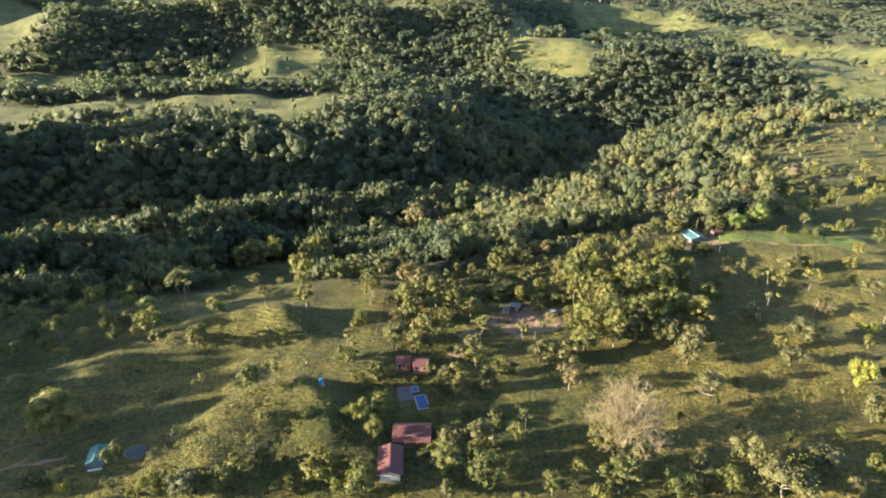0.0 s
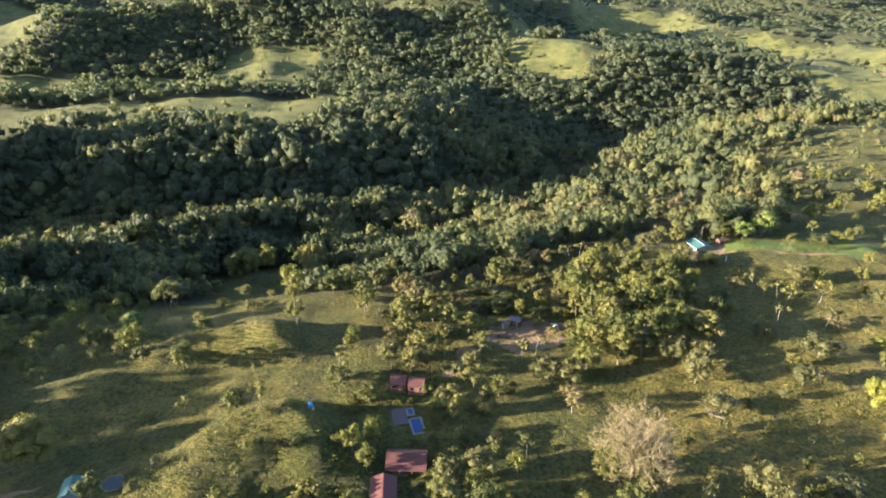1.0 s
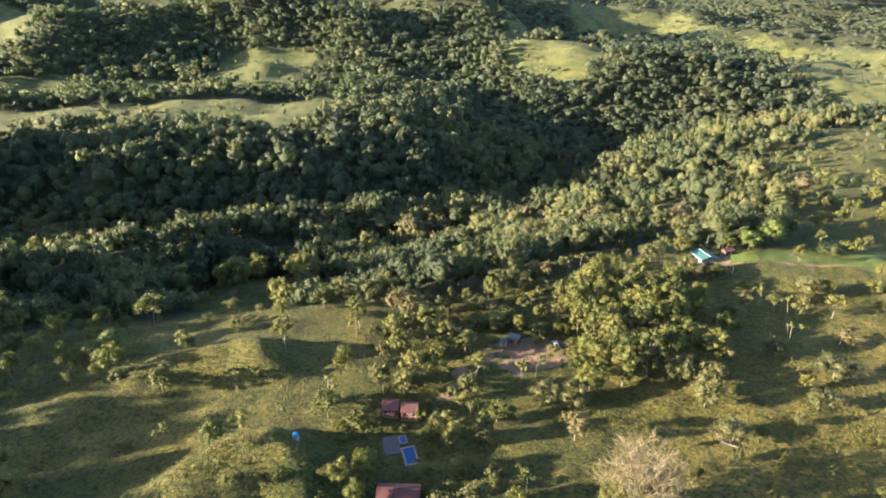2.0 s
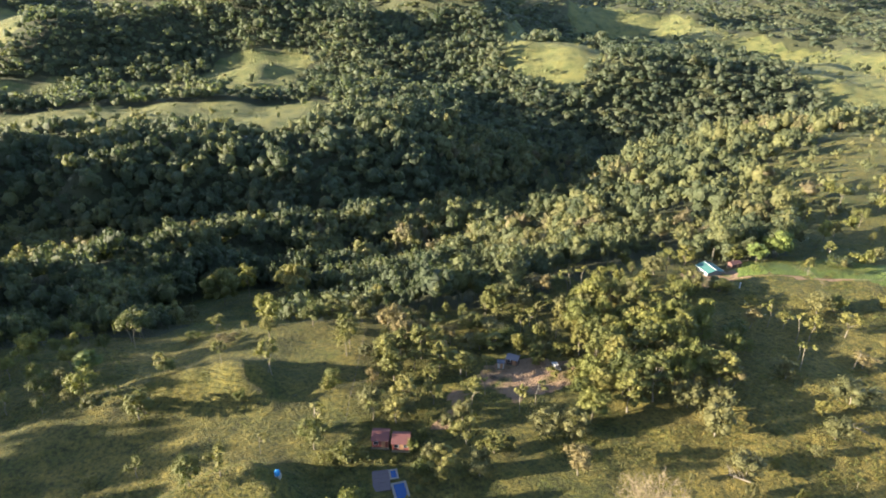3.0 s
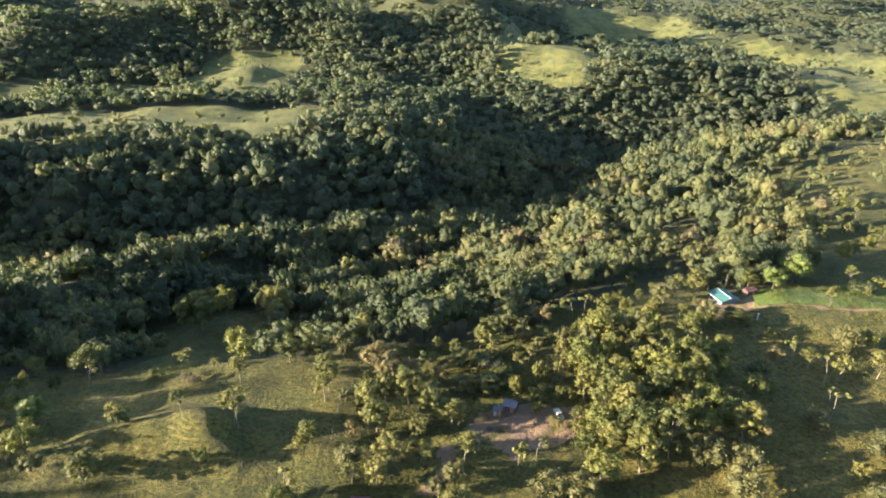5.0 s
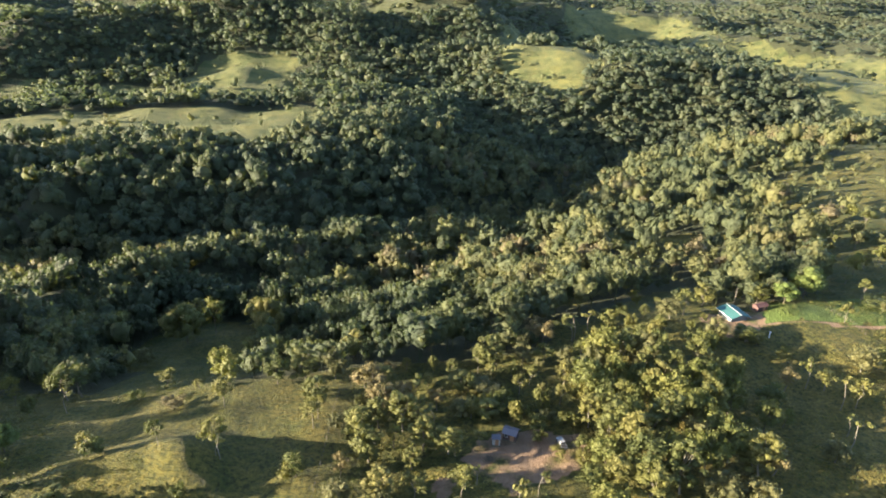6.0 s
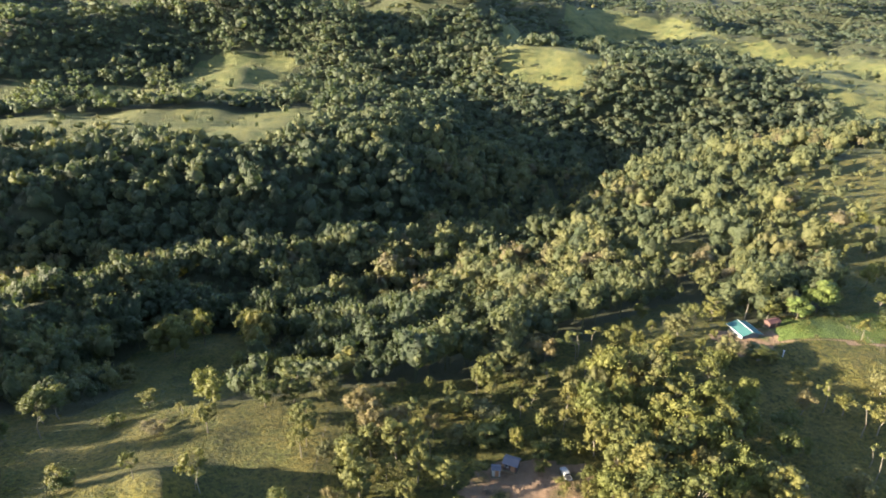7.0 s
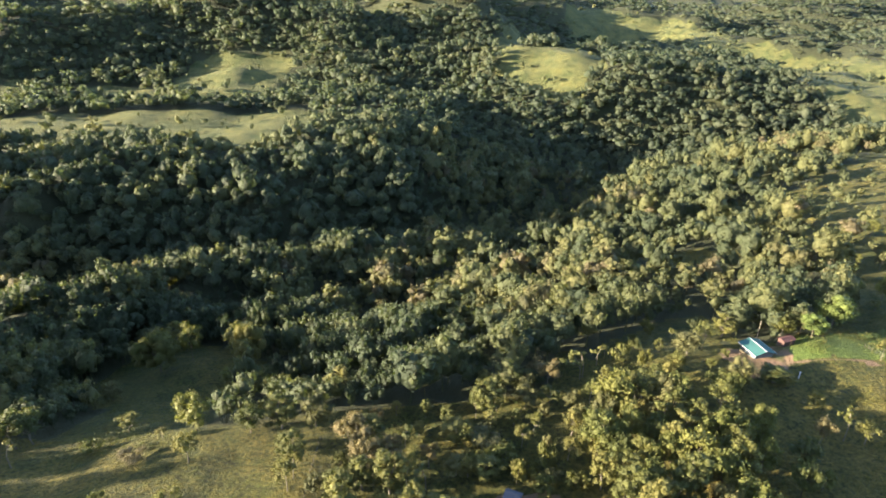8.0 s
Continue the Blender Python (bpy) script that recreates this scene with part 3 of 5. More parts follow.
def bare_tree_meshes(seed, height, width):
    """A broad, nearly leafless dome of fine grey twigs."""
    rng = np.random.RandomState(seed)
    fork = np.array([0.3, 0.2, height * 0.16])
    wood, twigs, tips = [tube([(0, 0, -1), (0, 0, 1), fork], [0.75, 0.6, 0.5], 8)], [], []
    for k in range(70):
        a, rise = k * 2.4, math.asin(min(1, 0.03 + k / 72))
        out = np.array([math.cos(a) * math.cos(rise) * width * 0.5, math.sin(a) * math.cos(rise) * width * 0.5, height * (0.2 + 0.78 * math.sin(rise))]) * rng.uniform(0.86, 1.04)
        mid = fork + (out - fork) * (0.55, 0.55, 0.5) + rng.normal(size=3) * 0.7 + (0, 0, 1.9 * math.cos(rise))
        wood.append(tube([fork, mid, out], [0.15, 0.07, 0.02], 4))
        along = (out - fork) / np.linalg.norm(out - fork)
        for _ in range(17):
            f = rng.uniform(0.35, 1.0)
            start = fork + (mid - fork) * 2 * f if f < 0.5 else mid + (out - mid) * (2 * f - 1)
            d = rng.normal(size=3) * 1.0 + along * 0.8 + (0, 0, 0.2)
            end = start + d / np.linalg.norm(d) * rng.uniform(1.2, 2.6) * (0.6 + 0.4 * f)
            twigs.append(tube([start, end], [0.046, 0.022], 3))
            for _ in range(6):
                d2 = d / np.linalg.norm(d) + rng.normal(size=3) * 0.6
                s2 = start + (end - start) * rng.uniform(0.3, 1.0)
                tips.append(s2 + d2 / np.linalg.norm(d2) * rng.uniform(0.4, 1.1))
                twigs.append(tube([s2, tips[-1]], [0.032, 0.016], 3))
    tips = np.array(tips)
    tips = tips[tips[:, 2] < height * 0.62]
    few = leaf_quads(rng, tips + rng.normal(size=tips.shape) * 0.3, tips - fork, 0.13)
    return mesh_of("trunk", wood, True), mesh_of("branch", twigs), mesh_of("crown", [few])


def mast_tree_meshes(seed, height, tufts):
    """A thin pale stem with a few tufts of large leaves at the top."""
    rng = np.random.RandomState(seed)
    top = np.array([rng.normal() * 0.5, rng.normal() * 0.5, height * 0.93])
    wood, sprays = [tube([(0, 0, -0.6), (0.1, 0, height * 0.45), top], [0.11, 0.085, 0.05])], []
    for k in range(tufts):
        base = np.array([0.1, 0, 0]) + (top - (0.1, 0, 0)) * rng.uniform(0.62, 0.95)
        mid = top if k == 0 else base + np.array([rng.normal() * 1.1, rng.normal() * 1.1, rng.uniform(0.4, 1.2)])
        wood.append(tube([base, mid], [0.06, 0.03], 4))
        d = rng.normal(size=(24, 3))
        d /= np.linalg.norm(d, axis=1, keepdims=True)
        sprays.append(leaf_quads(rng, mid + d * rng.uniform(0.3, 0.95, (24, 1)) * (1, 1, 0.5), d + (0, 0, 0.8), 0.42))
    return mesh_of("trunk", wood, True), mesh_of("crown", sprays)


KINDS = {}


def kind_of_tree(kind, label, category, mat, bark, makers):
    made = []
    for make in makers:
        made.append(make())
    KINDS[kind] = dict(label=label, category=category, mat=mat, bark=bark, meshes=made, masters={})


def broad(seeds, height, width, **shape):
    return [lambda s=s: tree_meshes(s, height, width, **shape) for s in seeds]


kind_of_tree("green", "broadleaved tree with a dense rounded green crown", "tree", LEAF_GREEN, BARK, broad((1, 2, 3, 4), 10, 8.5, low=0.14, clumps=22))
kind_of_tree("olive", "tall broadleaved tree with an uneven olive-yellow crown", "tree", LEAF_OLIVE, BARK_PALE, broad((5, 6, 7, 8), 14, 6.4, low=0.0, clumps=46, leaves=48, size=0.17, ball=0.135, core=0.8))
kind_of_tree("yellow", "dense tree with a bright yellow-green crown", "tree", LEAF_YELLOW, BARK, broad((9, 10), 10, 8, low=0.04, clumps=30, leaves=90, size=0.20, core=0.85))
kind_of_tree("bright", "large tree with a bright green crown", "tree", LEAF_BRIGHT, BARK, broad((11, 12), 13, 12, low=0.12, clumps=34, leaves=110, size=0.24, ball=0.16, core=0.82))
kind_of_tree("spreading", "big spreading tree with a dense olive crown", "tree", LEAF_OLIVE, BARK, broad((32,), 13, 14, low=0.08, clumps=48, leaves=150, size=0.20, ball=0.15, core=0.82))
kind_of_tree("grey", "spreading tree with a grey-green airy crown", "tree", LEAF_GREY, BARK_PALE, broad((13, 14, 15), 8.5, 9.5, low=0.0, clumps=22, leaves=80, size=0.21))
kind_of_tree("dry", "thinly leaved tree with a brownish dry crown", "tree", LEAF_DRY, BARK_PALE, broad((16, 17), 9, 8.5, low=0.35, clumps=15, leaves=66, size=0.22))
kind_of_tree("sparse", "slender pasture tree with an open, sparse crown", "tree", LEAF_OLIVE, BARK_PALE, broad((18, 19, 20), 9, 6, low=0.4, clumps=10, leaves=56, size=0.21, stem=0.15))
kind_of_tree("flat", "flat-topped pasture tree with a pale forked trunk", "tree", LEAF_GREEN, BARK_PALE, broad((21, 22), 10, 10, low=0.55, clumps=16, leaves=76, size=0.27, flat=0.8))
kind_of_tree("shrub", "low rounded shrub growing in the pasture", "shrub", LEAF_OLIVE, BARK, broad((23, 24, 25), 3.6, 5.2, low=0.0, clumps=12, leaves=54, size=0.21, stem=0.08, lean=0.2))
kind_of_tree("green_shrub", "dense low green shrub", "shrub", LEAF_GREEN, BARK, broad((26, 27), 3.4, 5.0, low=0.0, clumps=12, leaves=54, size=0.21, stem=0.08, lean=0.2))
kind_of_tree("mast", "thin pale tree with leaf tufts at its top", "tree", LEAF_OLIVE, BARK_PALE, [lambda s=s, n=n: mast_tree_meshes(s, 9, n) for s, n in ((28, 4), (29, 6), (30, 2))])
kind_of_tree("bare", "huge nearly leafless tree with pale twigs", "tree", LEAF_OLIVE, TWIG, [lambda: bare_tree_meshes(31, 20, 22)])

tree_rng = np.random.RandomState(4)


def plant(kind, x, y, height, width=0.0, group="", variant=None):
    """Sets a tree of a kind on the ground, scaled to its height and width."""
    k = KINDS[kind]
    v = tree_rng.randint(len(k["meshes"])) if variant is None else variant
    z = float(land(x, y))
    if v not in k["masters"]:
        root = thing("shrub" if k["category"] == "shrub" else "tree", k["label"], k["category"], group=group)
        meshes = k["meshes"][v]
        part("trunk", meshes[0], k["bark"], root)
        if len(meshes) == 3:
            part("branch", meshes[1], TWIG, root)
        part("crown", meshes[-1], k["mat"], root)
        top = max(c.co.z for c in meshes[-1].vertices)
        wide = np.array([c.co[:2] for c in meshes[-1].vertices])
        k["masters"][v] = (root, top, (np.ptp(wide[:, 0]) + np.ptp(wide[:, 1])) / 2)
    root, top, wide = k["masters"][v]
    root["group"] = "shrubs of the pasture" if k["category"] == "shrub" else "trees of the pasture"
    sz = height / top
    sx = 1.12 * (width or wide * sz) / wide
    m = Matrix.LocRotScale((x, y, z), Euler((0, 0, tree_rng.uniform(0, 6.28))), (sx, sx * tree_rng.uniform(0.9, 1.1), sz))
    if "used" not in root:
        root["used"] = 1
        root.matrix_world = m
        return root
    ob = copy_thing(root, Matrix())
    ob.matrix_basis = m
    return ob


# ---- closed woods ----
def forest_proto(seed, clumps, leaves, size, sides, bands, core=0.8, heart=(5, 3), body=0.15, stem=True):
    """Crown of one forest tree, 1 m high and about 0.8 m wide."""
    rng = np.random.RandomState(seed)
    mids = clump_centres(rng, clumps, 1.0, 0.94, 0.18, 0.95)
    sprays = [lump(rng, np.array([0, 0, 0.5]), body, heart[0], 1.0, heart[1])]
    for mid in mids:
        radius = rng.uniform(0.10, 0.20)
        sprays.append(lump(rng, mid, radius * core, sides, 0.85, bands))
        d = rng.normal(size=(leaves, 3))
        d /= np.linalg.norm(d, axis=1, keepdims=True)
        d[:, 2] = np.abs(d[:, 2])
        sprays.append(leaf_quads(rng, mid + d * radius * rng.uniform(0.55, 1.2, (leaves, 1)), d + 0.4 * (mid - (0, 0, 0.42)), size, 0.9))
    if stem:
        sprays.append(tube([(0, 0, -0.05), (0, 0, 0.5)], [0.016, 0.012], 4))
    return join(sprays)


def scatter(rng, box, step):
    """Uneven places in a box, about one to each square of that side."""
    x0, x1, y0, y1 = box
    x, y = np.meshgrid(np.arange(x0, x1, step), np.arange(y0, y1, step))
    x = x + rng.uniform(-0.48, 0.48, x.shape) * step
    y = y + rng.uniform(-0.48, 0.48, y.shape) * step
    return x.ravel(), y.ravel()


def forest(name, label, x, y, height, protos, rng, tint_shift=0.0, mat=None, wide=1.0):
    """One mesh of many trees."""
    z, verts, quads, tint, at = land(x, y), [], [], [], 0
    which = rng.randint(len(protos), size=len(x))
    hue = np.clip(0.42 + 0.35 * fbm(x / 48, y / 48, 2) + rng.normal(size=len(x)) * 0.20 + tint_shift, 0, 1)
    for p, (pv, pq) in enumerate(protos):
        k = np.flatnonzero(which == p)
        a, h = rng.uniform(0, 6.28, len(k)), height[k]
        w = h * rng.uniform(0.85, 1.3, len(k)) * wide
        c, s = np.cos(a)[:, None], np.sin(a)[:, None]
        vx = (pv[:, 0] * c - pv[:, 1] * s) * w[:, None] + x[k][:, None]
        vy = (pv[:, 0] * s + pv[:, 1] * c) * w[:, None] + y[k][:, None]
        vz = pv[:, 2] * h[:, None] + z[k][:, None]
        verts.append(np.stack([vx, vy, vz], -1).reshape(-1, 3))
        quads.append((pq[None] + at + len(pv) * np.arange(len(k))[:, None, None]).reshape(-1, 4))
        tint.append(np.repeat(hue[k], len(pv)))
        at += len(pv) * len(k)
    mesh = bpy.data.meshes.new(name)
    fill(mesh, np.concatenate(verts), np.concatenate(quads), True)
    mesh.attributes.new("tint", "FLOAT", "POINT").data.foreach_set("value", np.concatenate(tint).astype(np.float32))
    mesh.materials.append(mat or LEAF_FOREST)
    return tagged(new(name, mesh), label, "forest", kind="stuff")


NEAR_PROTOS = [forest_proto(60 + k, 11, 24, 0.027, 4, 2, 0.68, (6, 4), 0.26) for k in range(8)]
GULLY_PROTOS = [forest_proto(65 + k, 9, 15, 0.033, 4, 2, 0.72, (6, 4), 0.26) for k in range(7)]
MID_PROTOS = [forest_proto(70 + k, 9, 10, 0.036, 4, 2, 0.75, (6, 4), 0.28) for k in range(8)]
GORGE_PROTOS = [forest_proto(75 + k, 7, 7, 0.044, 4, 2, 0.78, (6, 3), 0.30, stem=False) for k in range(6)]
FAR_PROTOS = [forest_proto(80 + k, 6, 5, 0.052, 3, 2, 0.85, (5, 3), 0.26, stem=False) for k in range(8)]
SMALL_PROTOS = [forest_proto(90 + k, 5, 2, 0.07, 3, 2, 0.9, (4, 2), 0.26, stem=False) for k in range(5)]


def wood_patch(name, label, box, step, tall, protos, seed, view=1.0, tint_shift=0.0, open_land=False, mat=None, wide=1.0, uneven=0.55):
    rng = np.random.RandomState(seed)
    x, y = scatter(rng, box, step)
    grown = wooded(x, y)
    keep = (~grown if open_land == "only" else grown | open_land) & (np.abs(x) < (40 + 0.70 * y) * view)
    x, y = x[keep], y[keep]
    h = tall * np.clip(np.exp(rng.normal(-0.06, 0.30, len(x))) + uneven * fbm(x / 24, y / 24, 2) + 0.6 * uneven * (rng.uniform(size=len(x)) > 0.93), 0.38, 1.75)
    return forest(name, label, x, y, h, protos, rng, tint_shift, mat, wide)


# Negative tint_shift paints the gully's shade into the leaf colour.
wood_patch("gully_woods", "wood filling the gully, leaves tinted darker for shade", (-290, 0, 175, 345), 6.0, 13.0, GULLY_PROTOS, 15, tint_shift=-0.30, wide=0.72)
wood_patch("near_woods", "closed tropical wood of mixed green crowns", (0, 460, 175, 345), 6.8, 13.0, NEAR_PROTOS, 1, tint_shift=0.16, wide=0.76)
# Never in view: trees added to break the hills' cast shade into streaks.
wood_patch("west_hill_woods", "unseen trees on the western hills, added to cast ragged shade", (-362, -246, 10, 300), 8.0, 11.0, SMALL_PROTOS, 8, 9.0)
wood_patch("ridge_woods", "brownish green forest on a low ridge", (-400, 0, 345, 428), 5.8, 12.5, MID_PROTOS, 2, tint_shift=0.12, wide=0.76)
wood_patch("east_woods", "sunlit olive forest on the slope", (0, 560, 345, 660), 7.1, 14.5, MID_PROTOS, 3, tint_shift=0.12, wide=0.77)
# Gorge shade is painted in too, by darker leaf tints.
wood_patch("gorge_woods", "dense forest on the steep gorge side, leaves tinted darker for shade", (-500, 0, 428, 660), 6.8, 13.5, GORGE_PROTOS, 4, tint_shift=-0.2, wide=0.82, uneven=0.35)
# Both far woods carry the leaf colour with haze painted in.
wood_patch("upland_woods", "dense forest on the far hills, leaves tinted for haze", (-760, 780, 660, 1080), 8.7, 13.0, FAR_PROTOS, 5, mat=LEAF_HILLS_HAZE, wide=1.08, uneven=0.12)
wood_patch("distant_woods", "forest on distant hillsides, leaves tinted for haze", (-1300, 1500, 1080, 2000), 21.5, 13.0, SMALL_PROTOS, 6, mat=LEAF_HILLS_HAZE, wide=1.9, uneven=0.1)
wood_patch("slope_trees", "scattered trees on the grassy slope", (40, 600, 345, 720), 17.0, 8.0, MID_PROTOS, 11, tint_shift=0.12, open_land="only")
wood_patch("slope_bushes", "low bushes dotting the far pastures", (-560, 740, 345, 1400), 21.0, 2.6, SMALL_PROTOS, 12, tint_shift=0.05, open_land="only", wide=1.3)
wood_patch("upland_pasture_trees", "single trees on the upland pastures", (-560, 760, 520, 1900), 36.0, 8.5, GORGE_PROTOS, 13, open_land="only")


# ---- buildings ----
ROOF_RED = plain("red_sheet_roof", (0.074, 0.029, 0.028), 0.8, vary=0.30, scale=0.5)
ROOF_TEAL = plain("teal_sheet_roof", (0.030, 0.085, 0.082), 0.65, vary=0.22, scale=0.5)
ROOF_GREY = plain("grey_sheet_roof", (0.072, 0.072, 0.088), 0.75, 0.0, vary=0.25, scale=0.6)
ROOF_RUST = plain("dull_rusty_sheet_roof", (0.062, 0.030, 0.028), 0.75, vary=0.4, scale=0.9)
WALL_RED = plain("dark_red_boards", (0.13, 0.035, 0.028), 0.7, vary=0.3, scale=0.9)
WALL_WHITE = plain("white_plaster", (0.26, 0.245, 0.22), 0.8, vary=0.25, scale=0.7)
WALL_BLUE = plain("pale_blue_boards", (0.085, 0.10, 0.108), 0.7, vary=0.15, scale=0.8)
WALL_DARK = plain("weathered_dark_boards", (0.060, 0.034, 0.029), 0.8, vary=0.35, scale=1.0)
TRUCK_WHITE = plain("dusty_white_paint", (0.19, 0.19, 0.185), 0.45, vary=0.2, scale=1.5)
TRIM_WHITE = plain("white_paint", (0.32, 0.32, 0.31), 0.5, vary=0.08)
TIMBER = plain("brown_timber", (0.20, 0.11, 0.06), 0.75, vary=0.3, scale=2.0)
CONCRETE = plain("weathered_concrete", (0.17, 0.155, 0.135), 0.9, vary=0.25, scale=0.8, bump=0.01)
PAVING = plain("greyish_pink_paving", (0.062, 0.050, 0.055), 0.85, vary=0.18, scale=0.9)
COPING = plain("pale_stone_coping", (0.115, 0.108, 0.098), 0.8, vary=0.2, scale=1.5)
POOL_TILE = plain("blue_pool_tile", (0.015, 0.06, 0.18), 0.25, vary=0.12, scale=1.0)
GLASS = plain("dark_window_glass", (0.02, 0.025, 0.03), 0.08, vary=0.1)
TANK_BLUE = plain("blue_plastic", (0.02, 0.13, 0.30), 0.4, vary=0.1)
RUBBER = plain("black_rubber", (0.02, 0.02, 0.02), 0.8, vary=0.2)
MUD = plain("muddy_bank", (0.10, 0.085, 0.055), 0.9, vary=0.3)


def water(name, deep, rough=0.06):
    m, nodes, links, shader = material(name, rough)
    where = nodes.new("ShaderNodeTexCoord").outputs["Object"]
    ripple = noise_node(nodes, links, 1.8, 3, 0.6, where)
    links.new(mix_node(nodes, links, ripple.outputs[0], tuple(c * 0.75 for c in deep), tuple(c * 1.2 for c in deep)), shader.inputs["Base Color"])
    shader.inputs["IOR"].default_value, shader.inputs["Specular IOR Level"].default_value = 1.33, 0.5
    links.new(bump_node(nodes, links, ripple.outputs[0], 0.15, 0.03), shader.inputs["Normal"])
    return m


POOL_WATER, POND_WATER = water("pool_water", (0.010, 0.034, 0.115)), water("pond_water", (0.018, 0.022, 0.022))


def block(bm, x0, x1, y0, y1, z0, z1, bevel=0.02):
    """Adds a box with softened edges to a bmesh."""
    made = bmesh.ops.create_cube(bm, size=1)["verts"]
    for v in made:
        v.co = ((x0 + x1) / 2 + v.co.x * (x1 - x0), (y0 + y1) / 2 + v.co.y * (y1 - y0), (z0 + z1) / 2 + v.co.z * (z1 - z0))
    if bevel:
        edges = list({e for v in made for e in v.link_edges})
        bmesh.ops.bevel(bm, geom=edges, offset=bevel, segments=1, affect="EDGES")
    return bm


def solid(name, bm, mat, parent, label=""):
    mesh = bpy.data.meshes.new(name)
    bm.to_mesh(mesh)
    bm.free()
    return part(name, mesh, mat, parent, label)


def slab(name, sizes, mat, parent, label="", bevel=0.02):
    return solid(name, block(bmesh.new(), *sizes, bevel), mat, parent, label)


def prism(profile, x0, x1):
    """A bmesh: a closed profile in y and z drawn out along x."""
    bm = bmesh.new()
    ends = [[bm.verts.new((x, y, z)) for y, z in profile] for x in (x0, x1)]
    n = len(profile)
    for k in range(n):
        bm.faces.new((ends[0][k], ends[0][(k + 1) % n], ends[1][(k + 1) % n], ends[1][k]))
    bm.faces.new(ends[0][::-1])
    bm.faces.new(ends[1])
    bmesh.ops.recalc_face_normals(bm, faces=bm.faces)
    return bm


def ribbed_slope(x0, x1, y0, z0, y1, z1, thick=0.07, pitch=0.45, rise=0.028):
    """One folded sheet: a roof's slope from the eave (y0, z0) to the ridge (y1, z1), with standing ribs."""
    n = max(2, int((x1 - x0) / pitch))
    line = []
    for k in range(n):
        a, w = x0 + (x1 - x0) * k / n, (x1 - x0) / n
        line += [(a, 0), (a + w * 0.62, 0), (a + w * 0.72, rise), (a + w * 0.88, rise)]
    line.append((x1, 0))
    bm = bmesh.new()
    rows = [[bm.verts.new((x, y, z + lift + t)) for x, lift in line] for t in (thick, 0) for y, z in ((y0, z0), (y1, z1))]
    for k in range(len(line) - 1):
        bm.faces.new((rows[0][k], rows[0][k + 1], rows[1][k + 1], rows[1][k]))
        bm.faces.new((rows[2][k], rows[3][k], rows[3][k + 1], rows[2][k + 1]))
        bm.faces.new((rows[0][k], rows[2][k], rows[2][k + 1], rows[0][k + 1]))
        bm.faces.new((rows[1][k], rows[1][k + 1], rows[3][k + 1], rows[3][k]))
    for k in (0, -1):
        bm.faces.new((rows[0][k], rows[1][k], rows[3][k], rows[2][k]))
    bmesh.ops.recalc_face_normals(bm, faces=bm.faces)
    return bm


def opening(parent, x, z0, w, h, y, mat_frame, kind, face=-1):
    """A window or door set into a front wall, with its frame proud of the wall."""
    frame_bm = bmesh.new()
    d0, d1 = (y - 0.05, y + 0.05)
    for a in ((x - w / 2 - 0.07, x - w / 2, d0, d1, z0 - 0.07, z0 + h + 0.07), (x + w / 2, x + w / 2 + 0.07, d0, d1, z0 - 0.07, z0 + h + 0.07),
              (x - w / 2, x + w / 2, d0, d1, z0 + h, z0 + h + 0.07), (x - w / 2, x + w / 2, d0, d1, z0 - 0.07, z0)):
        block(frame_bm, *a, bevel=0.0)
    ob = solid(kind, frame_bm, mat_frame, parent)
    slab("pane" if kind == "window" else "leaf", (x - w / 2, x + w / 2, y - 0.02, y + 0.03, z0, z0 + h), GLASS if kind == "window" else TIMBER, ob, bevel=0.0)
    return ob


